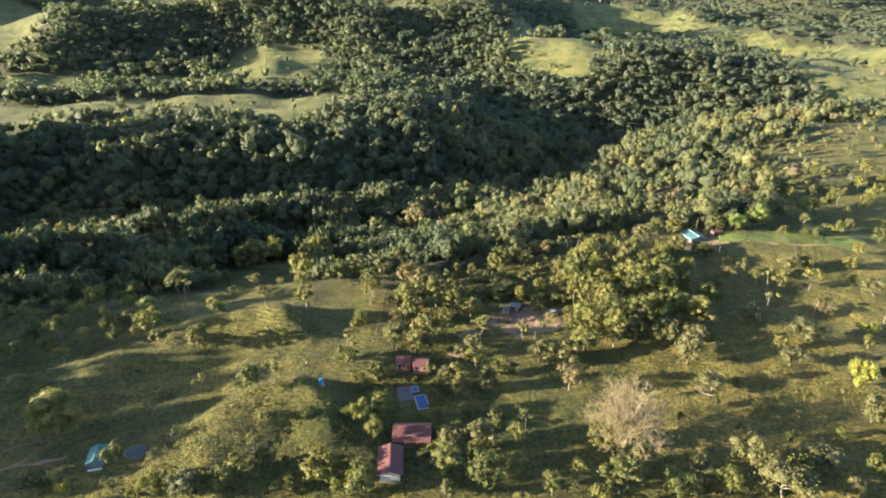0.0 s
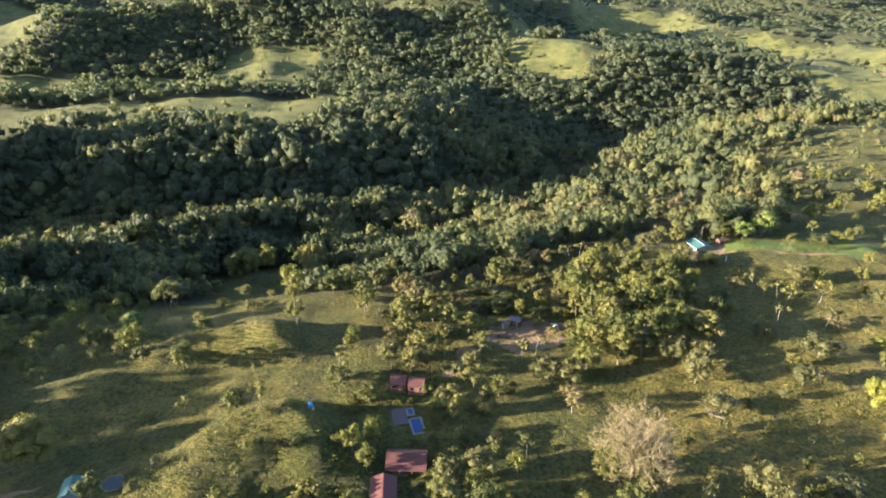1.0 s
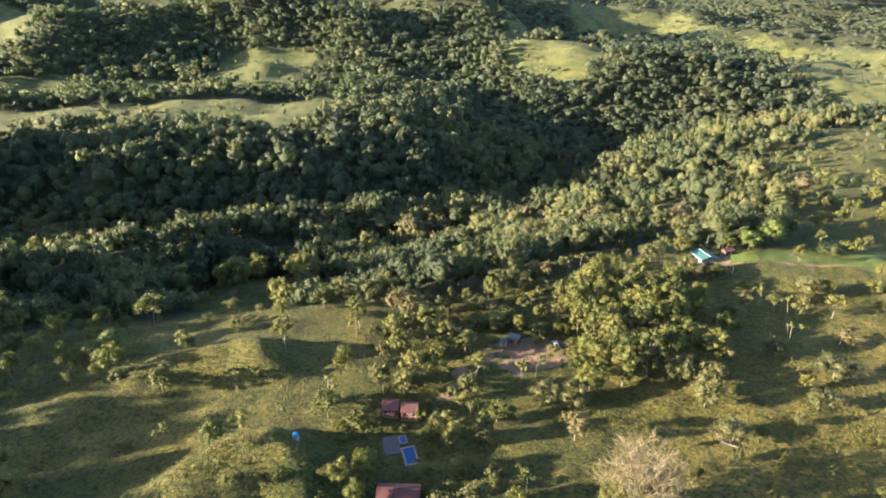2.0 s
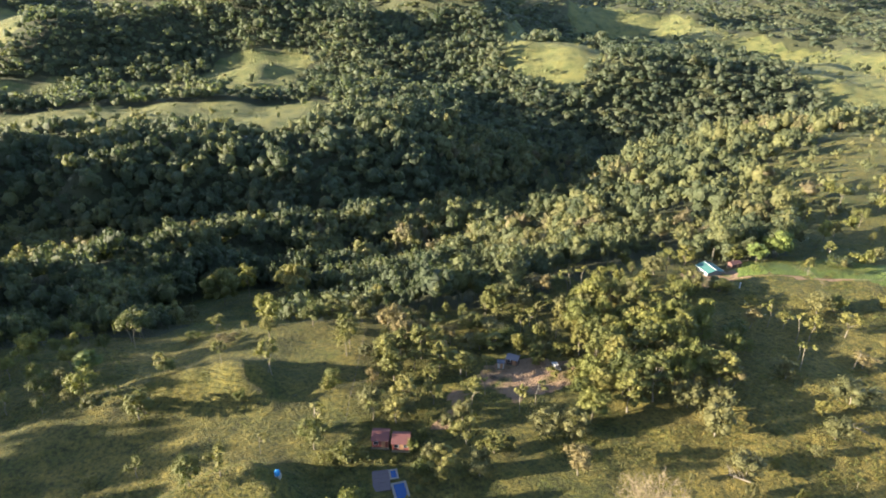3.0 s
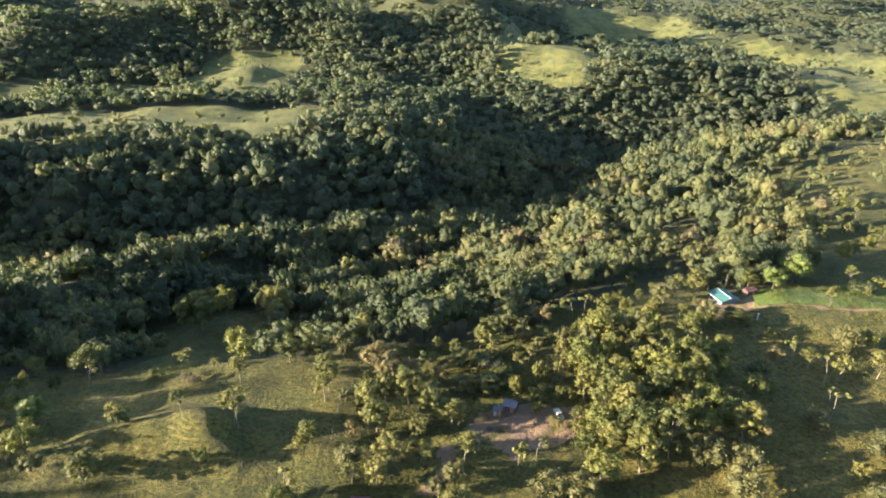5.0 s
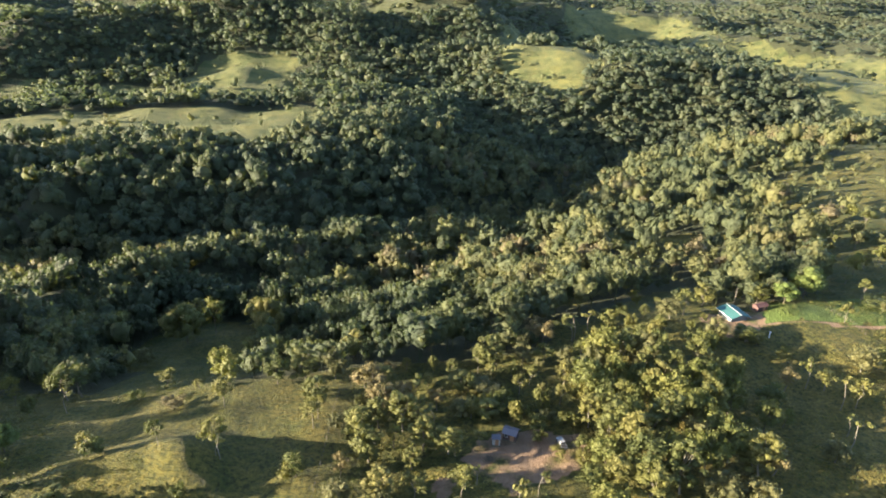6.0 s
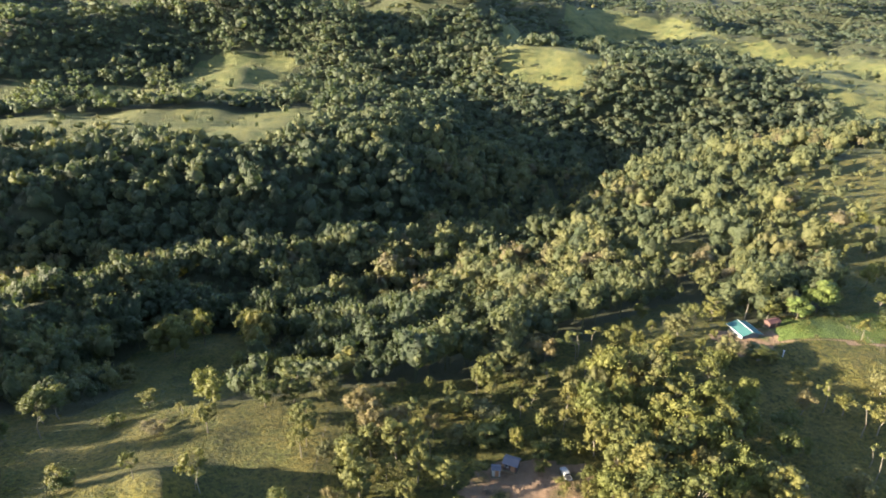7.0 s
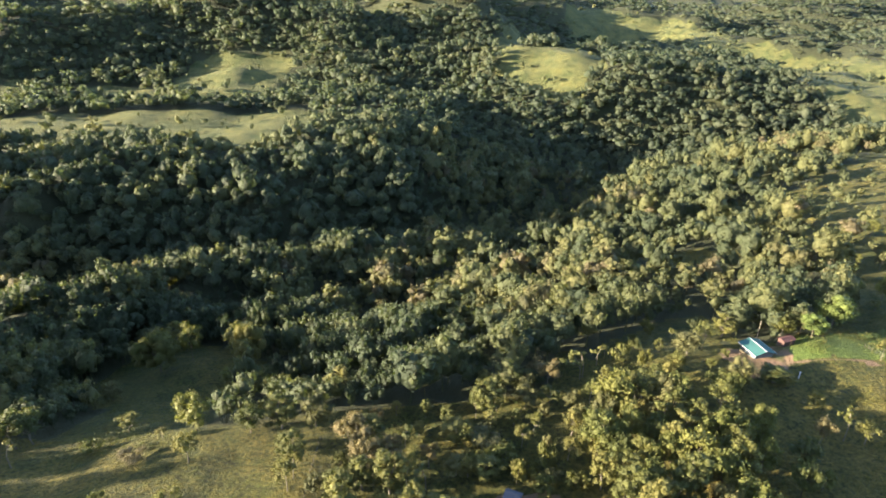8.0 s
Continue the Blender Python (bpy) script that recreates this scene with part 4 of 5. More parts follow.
def house(label, x, y, turn, length, depth, wall_h, rise, wall, roof, over=0.5, porch=0.0, windows=(), doors=(), trim=None, z=None, name="house"):
    """A single-storey house: ridge along its own x, front towards its own -y."""
    floor_z = float(np.mean([land(x + dx, y + dy) for dx in (-3, 0, 3) for dy in (-3, 0, 3)])) + 0.3 if z is None else z
    root = thing(name, label, name, (x, y, floor_z), turn, "buildings of the farms")
    hx, hy = length / 2, depth / 2
    slab("plinth", (-hx - 0.15, hx + 0.15, -hy - porch - 0.15, hy + 0.15, -2.2, 0.0), MUD, root)
    walls = bmesh.new()
    t = 0.14
    block(walls, -hx, hx, -hy, -hy + t, 0, wall_h, 0)
    block(walls, -hx, hx, hy - t, hy, 0, wall_h, 0)
    block(walls, -hx, -hx + t, -hy + t, hy - t, 0, wall_h, 0)
    block(walls, hx - t, hx, -hy + t, hy - t, 0, wall_h, 0)
    solid("wall", walls, wall, root)
    for sx in (-hx, hx - t):
        solid("gable", prism([(-hy, wall_h), (hy, wall_h), (0, wall_h + rise * hy / (hy + over))], sx, sx + t), wall, root)
    y_front = -hy - porch - over
    slope = rise / (hy + over)
    solid("roof", ribbed_slope(-hx - over, hx + over, y_front, wall_h + rise + slope * y_front, 0, wall_h + rise), roof, root)
    solid("roof", ribbed_slope(-hx - over, hx + over, hy + over, wall_h, 0, wall_h + rise), roof, root)
    cap = trim or roof
    slab("ridge_cap", (-hx - over, hx + over, -0.16, 0.16, wall_h + rise + 0.06, wall_h + rise + 0.16), cap, root)
    if trim:
        solid("fascia", prism([(y_front, wall_h + rise + slope * y_front - 0.16), (y_front, wall_h + rise + slope * y_front + 0.13), (y_front - 0.05, wall_h + rise + slope * y_front + 0.13), (y_front - 0.05, wall_h + rise + slope * y_front - 0.16)], -hx - over, hx + over), trim, root)
        solid("fascia", prism([(hy + over, wall_h - 0.16), (hy + over + 0.05, wall_h - 0.16), (hy + over + 0.05, wall_h + 0.13), (hy + over, wall_h + 0.13)], -hx - over, hx + over), trim, root)
    if porch:
        count = max(2, int(length / 2.4) + 1)
        for k in range(count):
            px = -hx + 0.1 + (length - 0.2) * k / (count - 1)
            slab("porch_post", (px - 0.07, px + 0.07, -hy - porch + 0.05, -hy - porch + 0.19, 0, wall_h + rise + slope * (-hy - porch) - 0.02), TIMBER, root)
    for wx, z0, w, h in windows:
        opening(root, wx, z0, w, h, -hy, TRIM_WHITE, "window")
    for wx, w in doors:
        opening(root, wx, 0.08, w, 2.0, -hy, TIMBER, "door")
    return root


house("small cabin with dark red walls and a red sheet roof", -14.6, 154.6, -2, 4.2, 4.0, 2.5, 0.9, WALL_RED, ROOF_RED, 0.2, 0.3, [(-1.1, 0.9, 1.1, 1.0)], [(0.8, 0.9)])
house("red-walled cabin with a red sheet roof beside its twin", -9.3, 153.6, -2, 4.4, 4.0, 2.4, 0.9, WALL_RED, ROOF_RED, 0.2, 0.3, [(-1.1, 0.9, 1.1, 1.0), (1.2, 0.9, 0.9, 1.0)], [(0.2, 0.9)])
house("long house with a rust-red sheet roof and open porch", -10.1, 124.0, -2, 9.2, 4.4, 2.5, 1.2, WALL_RED, ROOF_RED, 0.4, 1.4, [(-3.2, 0.9, 1.2, 1.1), (3.0, 0.9, 1.2, 1.1)], [(-1.0, 0.9), (1.4, 0.9)])
house("house with a dark red sheet roof and white gable wall", -14.6, 111.2, 94, 8.0, 4.6, 2.4, 1.2, WALL_WHITE, ROOF_RED, 0.8, 0.0, [(-2.0, 0.9, 1.2, 1.1), (2.0, 0.9, 1.2, 1.1)], [(0.2, 0.9)])
house("farmhouse with a teal sheet roof and white eaves trim", 108.6, 253.8, 102, 7.0, 6.2, 1.9, 1.2, WALL_BLUE, ROOF_TEAL, 0.8, 0.0, [(-2.4, 0.9, 1.3, 1.1), (2.2, 0.9, 1.3, 1.1)], [(0.0, 0.9)], TRIM_WHITE)
house("low shed with a weathered red sheet roof", 120.8, 259.0, 20, 4.6, 2.6, 1.9, 0.6, WALL_DARK, ROOF_RUST, 0.25, 0.0, [], [(0.6, 0.9)], name="shed")
house("open farm hut with dark boards and a grey sheet roof", 23.4, 194.0, -24, 3.4, 2.8, 2.0, 0.9, WALL_DARK, ROOF_GREY, 0.35, 0.0, [(-0.9, 0.9, 0.8, 0.8)], [(0.7, 0.9)], name="shed")
house("small white-walled shed beside the farm hut", 19.3, 191.9, -4, 2.0, 1.8, 2.0, 0.5, WALL_WHITE, ROOF_GREY, 0.2, 0.0, [], [(0.2, 0.8)], name="shed")


shelter = house("open shelter with a teal sheet roof and white gable wall", -85.6, 111.7, 106, 5.4, 3.6, 1.6, 0.8, WALL_BLUE, ROOF_TEAL, 0.3, 0.0, [(-1.4, 0.6, 1.4, 0.8), (1.0, 0.6, 1.4, 0.8)], [], name="shelter")
slab("pad", (-4.6, -2.85, -2.2, 2.6, -1.6, -0.05), CONCRETE, shelter)
slab("counter", (-3.9, -3.6, -1.6, 1.4, -0.05, 0.8), TRIM_WHITE, shelter)


# ---- pool, terrace, pond ----
def pool(label, x, y, turn, w, d, rim):
    z = float(land(x, y)) + 0.35
    root = thing("swimming_pool", label, "pool", (x, y, z), turn)
    for a in ((-w / 2, w / 2, -d / 2, -d / 2 + rim), (-w / 2, w / 2, d / 2 - rim, d / 2), (-w / 2, -w / 2 + rim, -d / 2 + rim, d / 2 - rim), (w / 2 - rim, w / 2, -d / 2 + rim, d / 2 - rim)):
        slab("coping", (*a, -1.0, 0.0), COPING, root)
    slab("basin", (-w / 2 + rim, w / 2 - rim, -d / 2 + rim, d / 2 - rim, -0.9, -0.30), POOL_TILE, root, bevel=0)
    slab("water", (-w / 2 + rim + 0.004, w / 2 - rim - 0.004, -d / 2 + rim + 0.004, d / 2 - rim - 0.004, -0.28, -0.10), POOL_WATER, root, bevel=0)


pool("rectangular blue swimming pool with pale stone coping", -8.4, 138.4, 16, 3.7, 6.6, 0.55)
pool("small blue plunge pool with pale coping", -10.6, 143.9, 14, 2.2, 3.2, 0.45)
deck = thing("terrace", "greyish pink paved terrace beside the pool", "terrace", (-13.4, 142.0, float(land(-13.4, 142)) + 0.30), 10)
for row in range(5):
    for col in range(3):
        slab("paving_slab", (-2.1 + col * 1.4, -0.72 + col * 1.4, -3.3 + row * 1.32, -2.0 + row * 1.32, -0.8, 0.0), PAVING, deck, bevel=0.01)


def disc(name, radius, z, mat, parent, rough=0.12, seed=3):
    rng = np.random.RandomState(seed)
    bm = bmesh.new()
    ring = [bm.verts.new((math.cos(k / 28 * 6.283) * radius * (1 + rough * rng.uniform(-1, 1)), math.sin(k / 28 * 6.283) * radius * 0.85 * (1 + rough * rng.uniform(-1, 1)), z)) for k in range(28)]
    top = bm.faces.new(ring)
    low = bmesh.ops.extrude_face_region(bm, geom=[top])["geom"]
    for v in low:
        if isinstance(v, bmesh.types.BMVert):
            v.co.z -= 1.2
            v.co.x, v.co.y = v.co.x * 1.15, v.co.y * 1.15
    bmesh.ops.recalc_face_normals(bm, faces=bm.faces)
    return solid(name, bm, mat, parent)


pond = thing("pond", "small dark round farm pond with a muddy bank", "pond", (-77.5, 114.3, float(land(-77.5, 114.3)) + 0.14))
disc("bank", 2.9, 0.0, MUD, pond)
disc("water", 2.5, 0.05, POND_WATER, pond, 0.08, 4)


# ---- small farm things ----
def water_tank(x, y):
    root = thing("water_tank", "blue plastic water tank on a low stand", "water tank", (x, y, float(land(x, y))))
    slab("stand", (-0.7, 0.7, -0.7, 0.7, -0.6, 0.5), CONCRETE, root)
    rings = [(0.58, 0.5), (0.60, 0.6), (0.60, 0.9), (0.63, 0.95), (0.60, 1.0), (0.60, 1.3), (0.63, 1.35), (0.60, 1.4), (0.58, 1.6), (0.42, 1.75), (0.24, 1.84)]
    verts, quads = tube([(0, 0, z) for _, z in rings], [r for r, _ in rings], 20)
    mesh = bpy.data.meshes.new("shell")
    fill(mesh, verts, quads, True)
    part("shell", mesh, TANK_BLUE, root)
    bm = bmesh.new()
    bmesh.ops.create_cone(bm, cap_ends=True, segments=16, radius1=0.3, radius2=0.26, depth=0.12)
    bmesh.ops.translate(bm, verts=bm.verts, vec=(0, 0, 1.88))
    solid("lid", bm, TANK_BLUE, root)


def pickup(x, y, turn):
    root = thing("pickup_truck", "small dusty white pickup truck parked on bare earth", "truck", (x, y, float(land(x, y)) + 0.05), turn)
    solid("body", prism([(-0.8, 0.35), (0.8, 0.35), (0.82, 0.8), (-0.82, 0.8)], -2.2, 2.2), TRUCK_WHITE, root)
    bm = prism([(-0.74, 0.8), (0.74, 0.8), (0.62, 1.45), (-0.62, 1.45)], -0.7, 0.9)
    solid("cab", bm, TRUCK_WHITE, root)
    slab("windscreen", (0.88, 0.93, -0.6, 0.6, 0.9, 1.36), GLASS, root)
    slab("rear_window", (-0.73, -0.68, -0.55, 0.55, 0.95, 1.35), GLASS, root)
    slab("bed", (-2.1, -0.75, -0.68, 0.68, 0.62, 0.82), RUBBER, root)
    for wx in (-1.4, 1.35):
        for wy in (-0.78, 0.78):
            verts, quads = tube([(wx, wy - 0.1, 0.33), (wx, wy + 0.1, 0.33)], [0.33, 0.33], 16)
            mesh = bpy.data.meshes.new("wheel")
            fill(mesh, verts, quads, True)
            wheel = part("wheel", mesh, RUBBER, root)
            slab("hub", (wx - 0.14, wx + 0.14, wy - 0.12, wy + 0.12, 0.19, 0.47), ROOF_GREY, wheel)


def pole(x, y, height, lean, label, name="dead_trunk"):
    root = thing(name, label, "pole", (x, y, float(land(x, y))))
    verts, quads = tube([(0, 0, -0.5), (lean * 0.4, 0, height * 0.5), (lean, 0, height), (lean, 0, height + 0.05)], [0.17, 0.14, 0.11, 0.02], 8)
    mesh = bpy.data.meshes.new("stem")
    fill(mesh, verts, quads, True)
    part("stem", mesh, BARK_PALE, root)
    return root


water_tank(-35.2, 133.8)
pickup(36.6, 191.0, 102)
pole(128.4, 189.6, 5.5, 1.0, "pale dead tree trunk standing in the pasture")
pole(112.5, 262.0, 9.0, 0.2, "tall pale trunk standing behind the farmhouse")
pole(143.5, 176.5, 8.5, 0.3, "tall pale dead tree trunk standing in the pasture")
post = thing("gate_post", "white painted post beside the farm track", "post", (114.6, 239.4, float(land(114.6, 239.4))))
slab("shaft", (-0.14, 0.14, -0.14, 0.14, -0.4, 2.2), TRIM_WHITE, post)
slab("cap", (-0.24, 0.24, -0.24, 0.24, 2.2, 2.42), TRIM_WHITE, post)
heap = thing("brush_heap", "dark heap of cut brush on bare earth", "heap", (16.8, 185.5, float(land(16.8, 185.5))))
rng = np.random.RandomState(8)
sticks = []
for k in range(60):
    a, r = rng.uniform(0, 6.28), rng.uniform(0, 1.1)
    p = np.array([math.cos(a) * r, math.sin(a) * r, 0.9 * (1.2 - r) * rng.uniform(0, 1)])
    d = rng.normal(size=3) * (1, 1, 0.4)
    sticks.append(tube([p - d * 0.5, p + d * 0.5], [0.05, 0.03], 4))
part("sticks", mesh_of("sticks", sticks), BARK, heap)


def fallen_tree(x, y, turn, length, seed):
    """A dead tree lying in the grass, its bare limbs spread out."""
    rng = np.random.RandomState(seed)
    root = thing("fallen_tree", "pale dead tree lying in the grass", "dead tree", (x, y, float(land(x, y)) + 0.25), turn)
    part("trunk", mesh_of("trunk", [tube([(0, 0, 0), (length * 0.5, 0.2, 0.15), (length, 0, 0.1)], [0.26, 0.2, 0.1], 8)], True), BARK_PALE, root)
    for k in range(9):
        a = length * (0.3 + 0.075 * k)
        side = 1 if k % 2 else -1
        tip = (a + rng.uniform(0.8, 2.2), side * rng.uniform(1.0, 3.2), rng.uniform(0.1, 1.3))
        mid = ((a + tip[0]) / 2, tip[1] * 0.5, tip[2] * 0.7 + 0.2)
        part("limb", mesh_of("limb", [tube([(a, 0, 0.1), mid, tip], [0.11, 0.08, 0.03], 5)], True), BARK_PALE, root)


fallen_tree(106.3, 163.3, -38, 8.0, 21)
fallen_tree(75.1, 142.0, 150, 5.0, 22)


def fence(a, b, count):
    """Timber posts with two sagging wires between them."""
    root = thing("fence", "pasture fence of weathered posts and wire", "fence", (a[0], a[1], float(land(*a))))
    tops = []
    for k in range(count):
        f = k / (count - 1)
        x, y = (b[0] - a[0]) * f, (b[1] - a[1]) * f
        z = float(land(a[0] + x, a[1] + y) - land(*a))
        part("post", mesh_of("post", [tube([(x, y, z - 0.4), (x, y, z + 1.35), (x, y, z + 1.38)], [0.065, 0.06, 0.02], 6)]), BARK, root)
        tops.append((x, y, z))
    for h in (0.6, 1.15):
        part("wire", mesh_of("wire", [tube([(x, y, z + h) for x, y, z in tops], [0.008] * count, 4)]), ROOF_GREY, root)


fence((145.0, 256.0), (147.5, 240.5), 12)
fence((-26.0, 216.0), (-25.0, 160.0), 24)


# ---- trees of the pastures: kind, x, y, height, width ----
WEST_PASTURE = [
    ("spreading", -104.0, 124.7, 14, 15), ("green", -80.5, 110.2, 6, 6), ("green", -140.5, 159.6, 9, 9), ("green", -142.6, 174.1, 9, 9),
    ("green", -160.9, 187.5, 8, 8), ("green", -142.2, 189.8, 8, 8), ("green", -135.7, 199.1, 11, 9), ("sparse", -121.3, 167.7, 7, 6),
    ("sparse", -118.7, 153.4, 8, 6), ("green", -156.9, 193.7, 8, 8), ("flat", -109.4, 165.6, 6, 5), ("green", -100.6, 172.0, 10, 8.5),
    ("green", -196.1, 255.9, 9, 9), ("green", -226.7, 279.7, 9, 9), ("olive", -81.2, 163.0, 9, 7), ("sparse", -82.1, 181.1, 7, 5),
    ("flat", -114.0, 227.8, 11, 10), ("flat", -157.4, 271.8, 8, 9), ("sparse", -63.8, 180.3, 8, 4), ("sparse", -49.6, 180.5, 13, 6),
]
WEST_PASTURE += [
    ("green", -53.3, 130.3, 8, 6.5), ("sparse", -47.2, 132.4, 8, 6), ("sparse", -72.8, 143.1, 6, 4.5),
]
TANK_HILL = [
    ("sparse", -47.6, 112.7, 6, 3), ("mast", -68.3, 114.9, 4, 2.5), ("sparse", -31.5, 152.0, 9, 7), ("mast", -44.5, 150.0, 7, 2),
    ("shrub", -30.7, 176.7, 5, 6), ("grey", -20.1, 170.3, 6, 6), ("olive", -30.3, 204.3, 12, 8), ("shrub", -31.2, 108.7, 6.5, 9),
    ("green_shrub", -27.3, 125.3, 2.5, 3), ("grey", -59.9, 101.3, 7, 8), ("shrub", -67.4, 101.4, 6, 6), ("shrub", -50.6, 105.1, 5, 8),
    ("green", -20.7, 104.3, 9, 8), ("green_shrub", -25.8, 104.1, 5, 6), ("shrub", -39.1, 104.9, 4, 6), ("green_shrub", -96.8, 104.1, 5, 7),
    ("shrub", -46.8, 121.1, 2.5, 4), ("shrub", -37.3, 123.1, 2, 4), ("sparse", -128.0, 143.9, 5, 5), ("shrub", -83.2, 141.3, 2, 4),
]
HOUSES = [
    ("green", -18.6, 128.2, 11, 6.4), ("green", -23.6, 124.5, 8, 5), ("green", -19.6, 120.4, 8, 5), ("olive", 1.1, 142.5, 10, 7),
    ("green_shrub", 4.1, 131.7, 4, 3.5), ("shrub", -23.5, 149.5, 4, 7), ("olive", -15.7, 187.5, 14, 9), ("olive", -9.9, 170.8, 10, 7),
    ("olive", -5.9, 197.1, 13, 9), ("dry", -15.6, 211.2, 13, 10), ("sparse", -17.6, 163.1, 6, 5), ("sparse", -1.5, 172.3, 8, 6),
    ("olive", 0.0, 188.1, 11, 7), ("sparse", 9.4, 171.1, 9, 7), ("olive", 6.5, 187.3, 9, 8), ("mast", 13.4, 175.7, 7, 4),
    ("green_shrub", -6.4, 152.1, 4, 4), ("green_shrub", -4.0, 144.9, 4, 5), ("olive", -1.2, 110.2, 9, 8), ("green", 8.1, 106.6, 10, 9),
]
HOUSES += [
    ("grey", 7.4, 120.2, 8, 9), ("mast", 19.5, 126.5, 8, 4), ("green", 13.8, 110.6, 7, 7), ("grey", 2.7, 161.0, 5, 5),
]
GARDEN = [
    ("shrub", -21.5, 148.0, 3.2, 6), ("shrub", -18.8, 149.6, 2.6, 4.5), ("grey", -2.0, 150.0, 4.5, 5), ("shrub", -4.6, 156.2, 3, 4), ("shrub", 12.0, 152.0, 3.5, 5),
    ("shrub", 18.0, 154.0, 3, 5), ("green_shrub", -4.4, 138.6, 1.6, 2.4), ("green_shrub", -4.0, 132.0, 1.8, 3), ("green_shrub", -3.8, 127.0, 2, 3),
    ("green_shrub", -9.0, 131.6, 1.3, 2.6), ("shrub", -11.0, 148.2, 1.4, 2.4), ("green_shrub", -2.0, 142.0, 2.2, 3.4), ("mast", 4.0, 134.0, 4, 2.4),
    ("mast", 1.0, 127.0, 3.4, 2), ("shrub", 8.0, 145.0, 2.6, 4.5), ("green_shrub", -17.6, 136.0, 2.4, 3.2), ("green_shrub", -26.0, 143.0, 1.8, 3),
    ("grey", 12.0, 131.0, 4, 5), ("green_shrub", -4.0, 119.0, 2.6, 4), ("shrub", -28.0, 148.0, 2.4, 4),
]
GARDEN += [
    ("shrub", -33.0, 158.0, 3, 5), ("grey", -9.0, 166.5, 6, 6), ("grey", 6.6, 164.0, 7, 6.5), ("olive", -11.5, 163.0, 9, 6), ("green_shrub", -15.5, 148.8, 1.2, 2.2),
]
MIDDLE = [
    ("dry", 34.0, 144.0, 9, 8.5), ("bare", 44.6, 122.4, 14.0, 21), ("olive", 37.9, 121.4, 8, 8), ("olive", 39.3, 106.5, 12, 9.5),
    ("grey", 46.7, 114.2, 7, 9), ("green", 52.8, 105.5, 8, 9), ("grey", 59.9, 110.1, 8, 8), ("grey", 72.6, 114.5, 10, 10),
    ("grey", 76.4, 104.8, 12, 13), ("green", 65.1, 106.7, 7, 7), ("grey", 90.9, 114.4, 7, 10), ("yellow", 117.8, 146.5, 10, 8),
    ("olive", 117.5, 127.5, 9, 9.5), ("grey", 112.8, 131.5, 9, 8), ("grey", 115.1, 169.9, 8, 12), ("yellow", 137.9, 174.9, 5, 7),
    ("dry", 131.2, 189.7, 5, 8), ("grey", 156.5, 201.3, 8, 10), ("grey", 103.5, 182.5, 6, 7), ("mast", 109.5, 186.2, 9, 4),
]
MIDDLE += [
    ("grey", 72.9, 158.3, 10, 10), ("grey", 75.1, 144.6, 6, 9), ("olive", 82.5, 178.8, 13, 10),
]
CLEARING = [
    ("mast", 22.6, 168.2, 10, 4), ("mast", 27.4, 171.3, 9, 3), ("grey", 28.6, 160.2, 8, 9), ("grey", 35.9, 159.5, 8, 9),
    ("green", 42.4, 166.1, 9, 10), ("green_shrub", 31.4, 197.3, 4.5, 6), ("shrub", 39.3, 199.4, 4, 6), ("grey", 17.9, 213.2, 6, 11),
    ("olive", 10.4, 216.8, 7, 9), ("grey", 10.3, 143.9, 8, 7), ("olive", 14.4, 151.9, 7, 6), ("sparse", 7.4, 154.8, 8, 7),
    ("green_shrub", 23.0, 207.8, 5, 8), ("green", 41.0, 174.1, 8, 8), ("olive", 46.5, 174.0, 11, 9), ("olive", 53.0, 169.5, 14, 9),
    ("olive", 61.3, 173.4, 16, 9), ("green", 69.4, 178.6, 14, 9), ("green", 76.4, 182.5, 13, 9), ("olive", 53.5, 184.4, 16, 9),
]
CLEARING += [
    ("olive", 48.5, 189.0, 15, 9), ("olive", 63.3, 191.7, 17, 9), ("green", 72.2, 194.5, 15, 9),
]
YARD = [
    ("shrub", 31.1, 192.7, 3.5, 4), ("shrub", 34.9, 186.8, 3, 4), ("shrub", 42.3, 188.6, 4.5, 6), ("shrub", 41.1, 198.6, 3, 4),
    ("grey", 33.8, 200.9, 4, 5), ("grey", 10.3, 203.0, 6, 7), ("olive", 17.9, 202.5, 6, 8), ("shrub", 15.1, 206.6, 5, 7),
    ("shrub", 40.5, 184.2, 3, 5), ("sparse", 14.8, 190.4, 6, 4), ("sparse", 8.3, 186.5, 6, 5), ("shrub", 28.4, 204.7, 4, 6),
]
GROVE = [
    ("olive", 45.1, 197.9, 11, 6.4), ("olive", 55.2, 201.5, 12.8, 7.2), ("olive", 65.0, 206.7, 13.6, 7.2), ("green", 85.5, 203.1, 11, 8),
    ("olive", 49.2, 214.7, 11, 6.4), ("olive", 57.0, 219.7, 11, 6.4), ("olive", 65.4, 216.9, 11.9, 7.2), ("olive", 74.2, 216.5, 12.8, 7.2),
    ("green", 83.3, 216.7, 11, 7.2), ("green", 92.0, 216.3, 11, 7.2), ("green", 92.0, 195.3, 10.2, 8), ("sparse", 50.2, 232.2, 8.5, 5.6),
    ("olive", 42.0, 218.2, 9.3, 5.6), ("sparse", 38.1, 231.2, 7.6, 6.4), ("grey", 30.9, 230.7, 8.5, 6.4), ("olive", 24.8, 241.8, 8.5, 5.6),
    ("sparse", 16.4, 226.7, 10.2, 4.8), ("olive", 19.9, 242.6, 8.5, 5.6), ("sparse", 28.0, 213.9, 7.6, 4.8), ("dry", 35.2, 246.4, 7.6, 6.4),
]
GROVE += [
    ("mast", 50.0, 245.3, 7.6, 5.6), ("olive", 56.3, 239.5, 7.6, 6.4), ("olive", 63.2, 232.5, 8.5, 6.4), ("green", 89.6, 230.2, 10.2, 7.2),
]
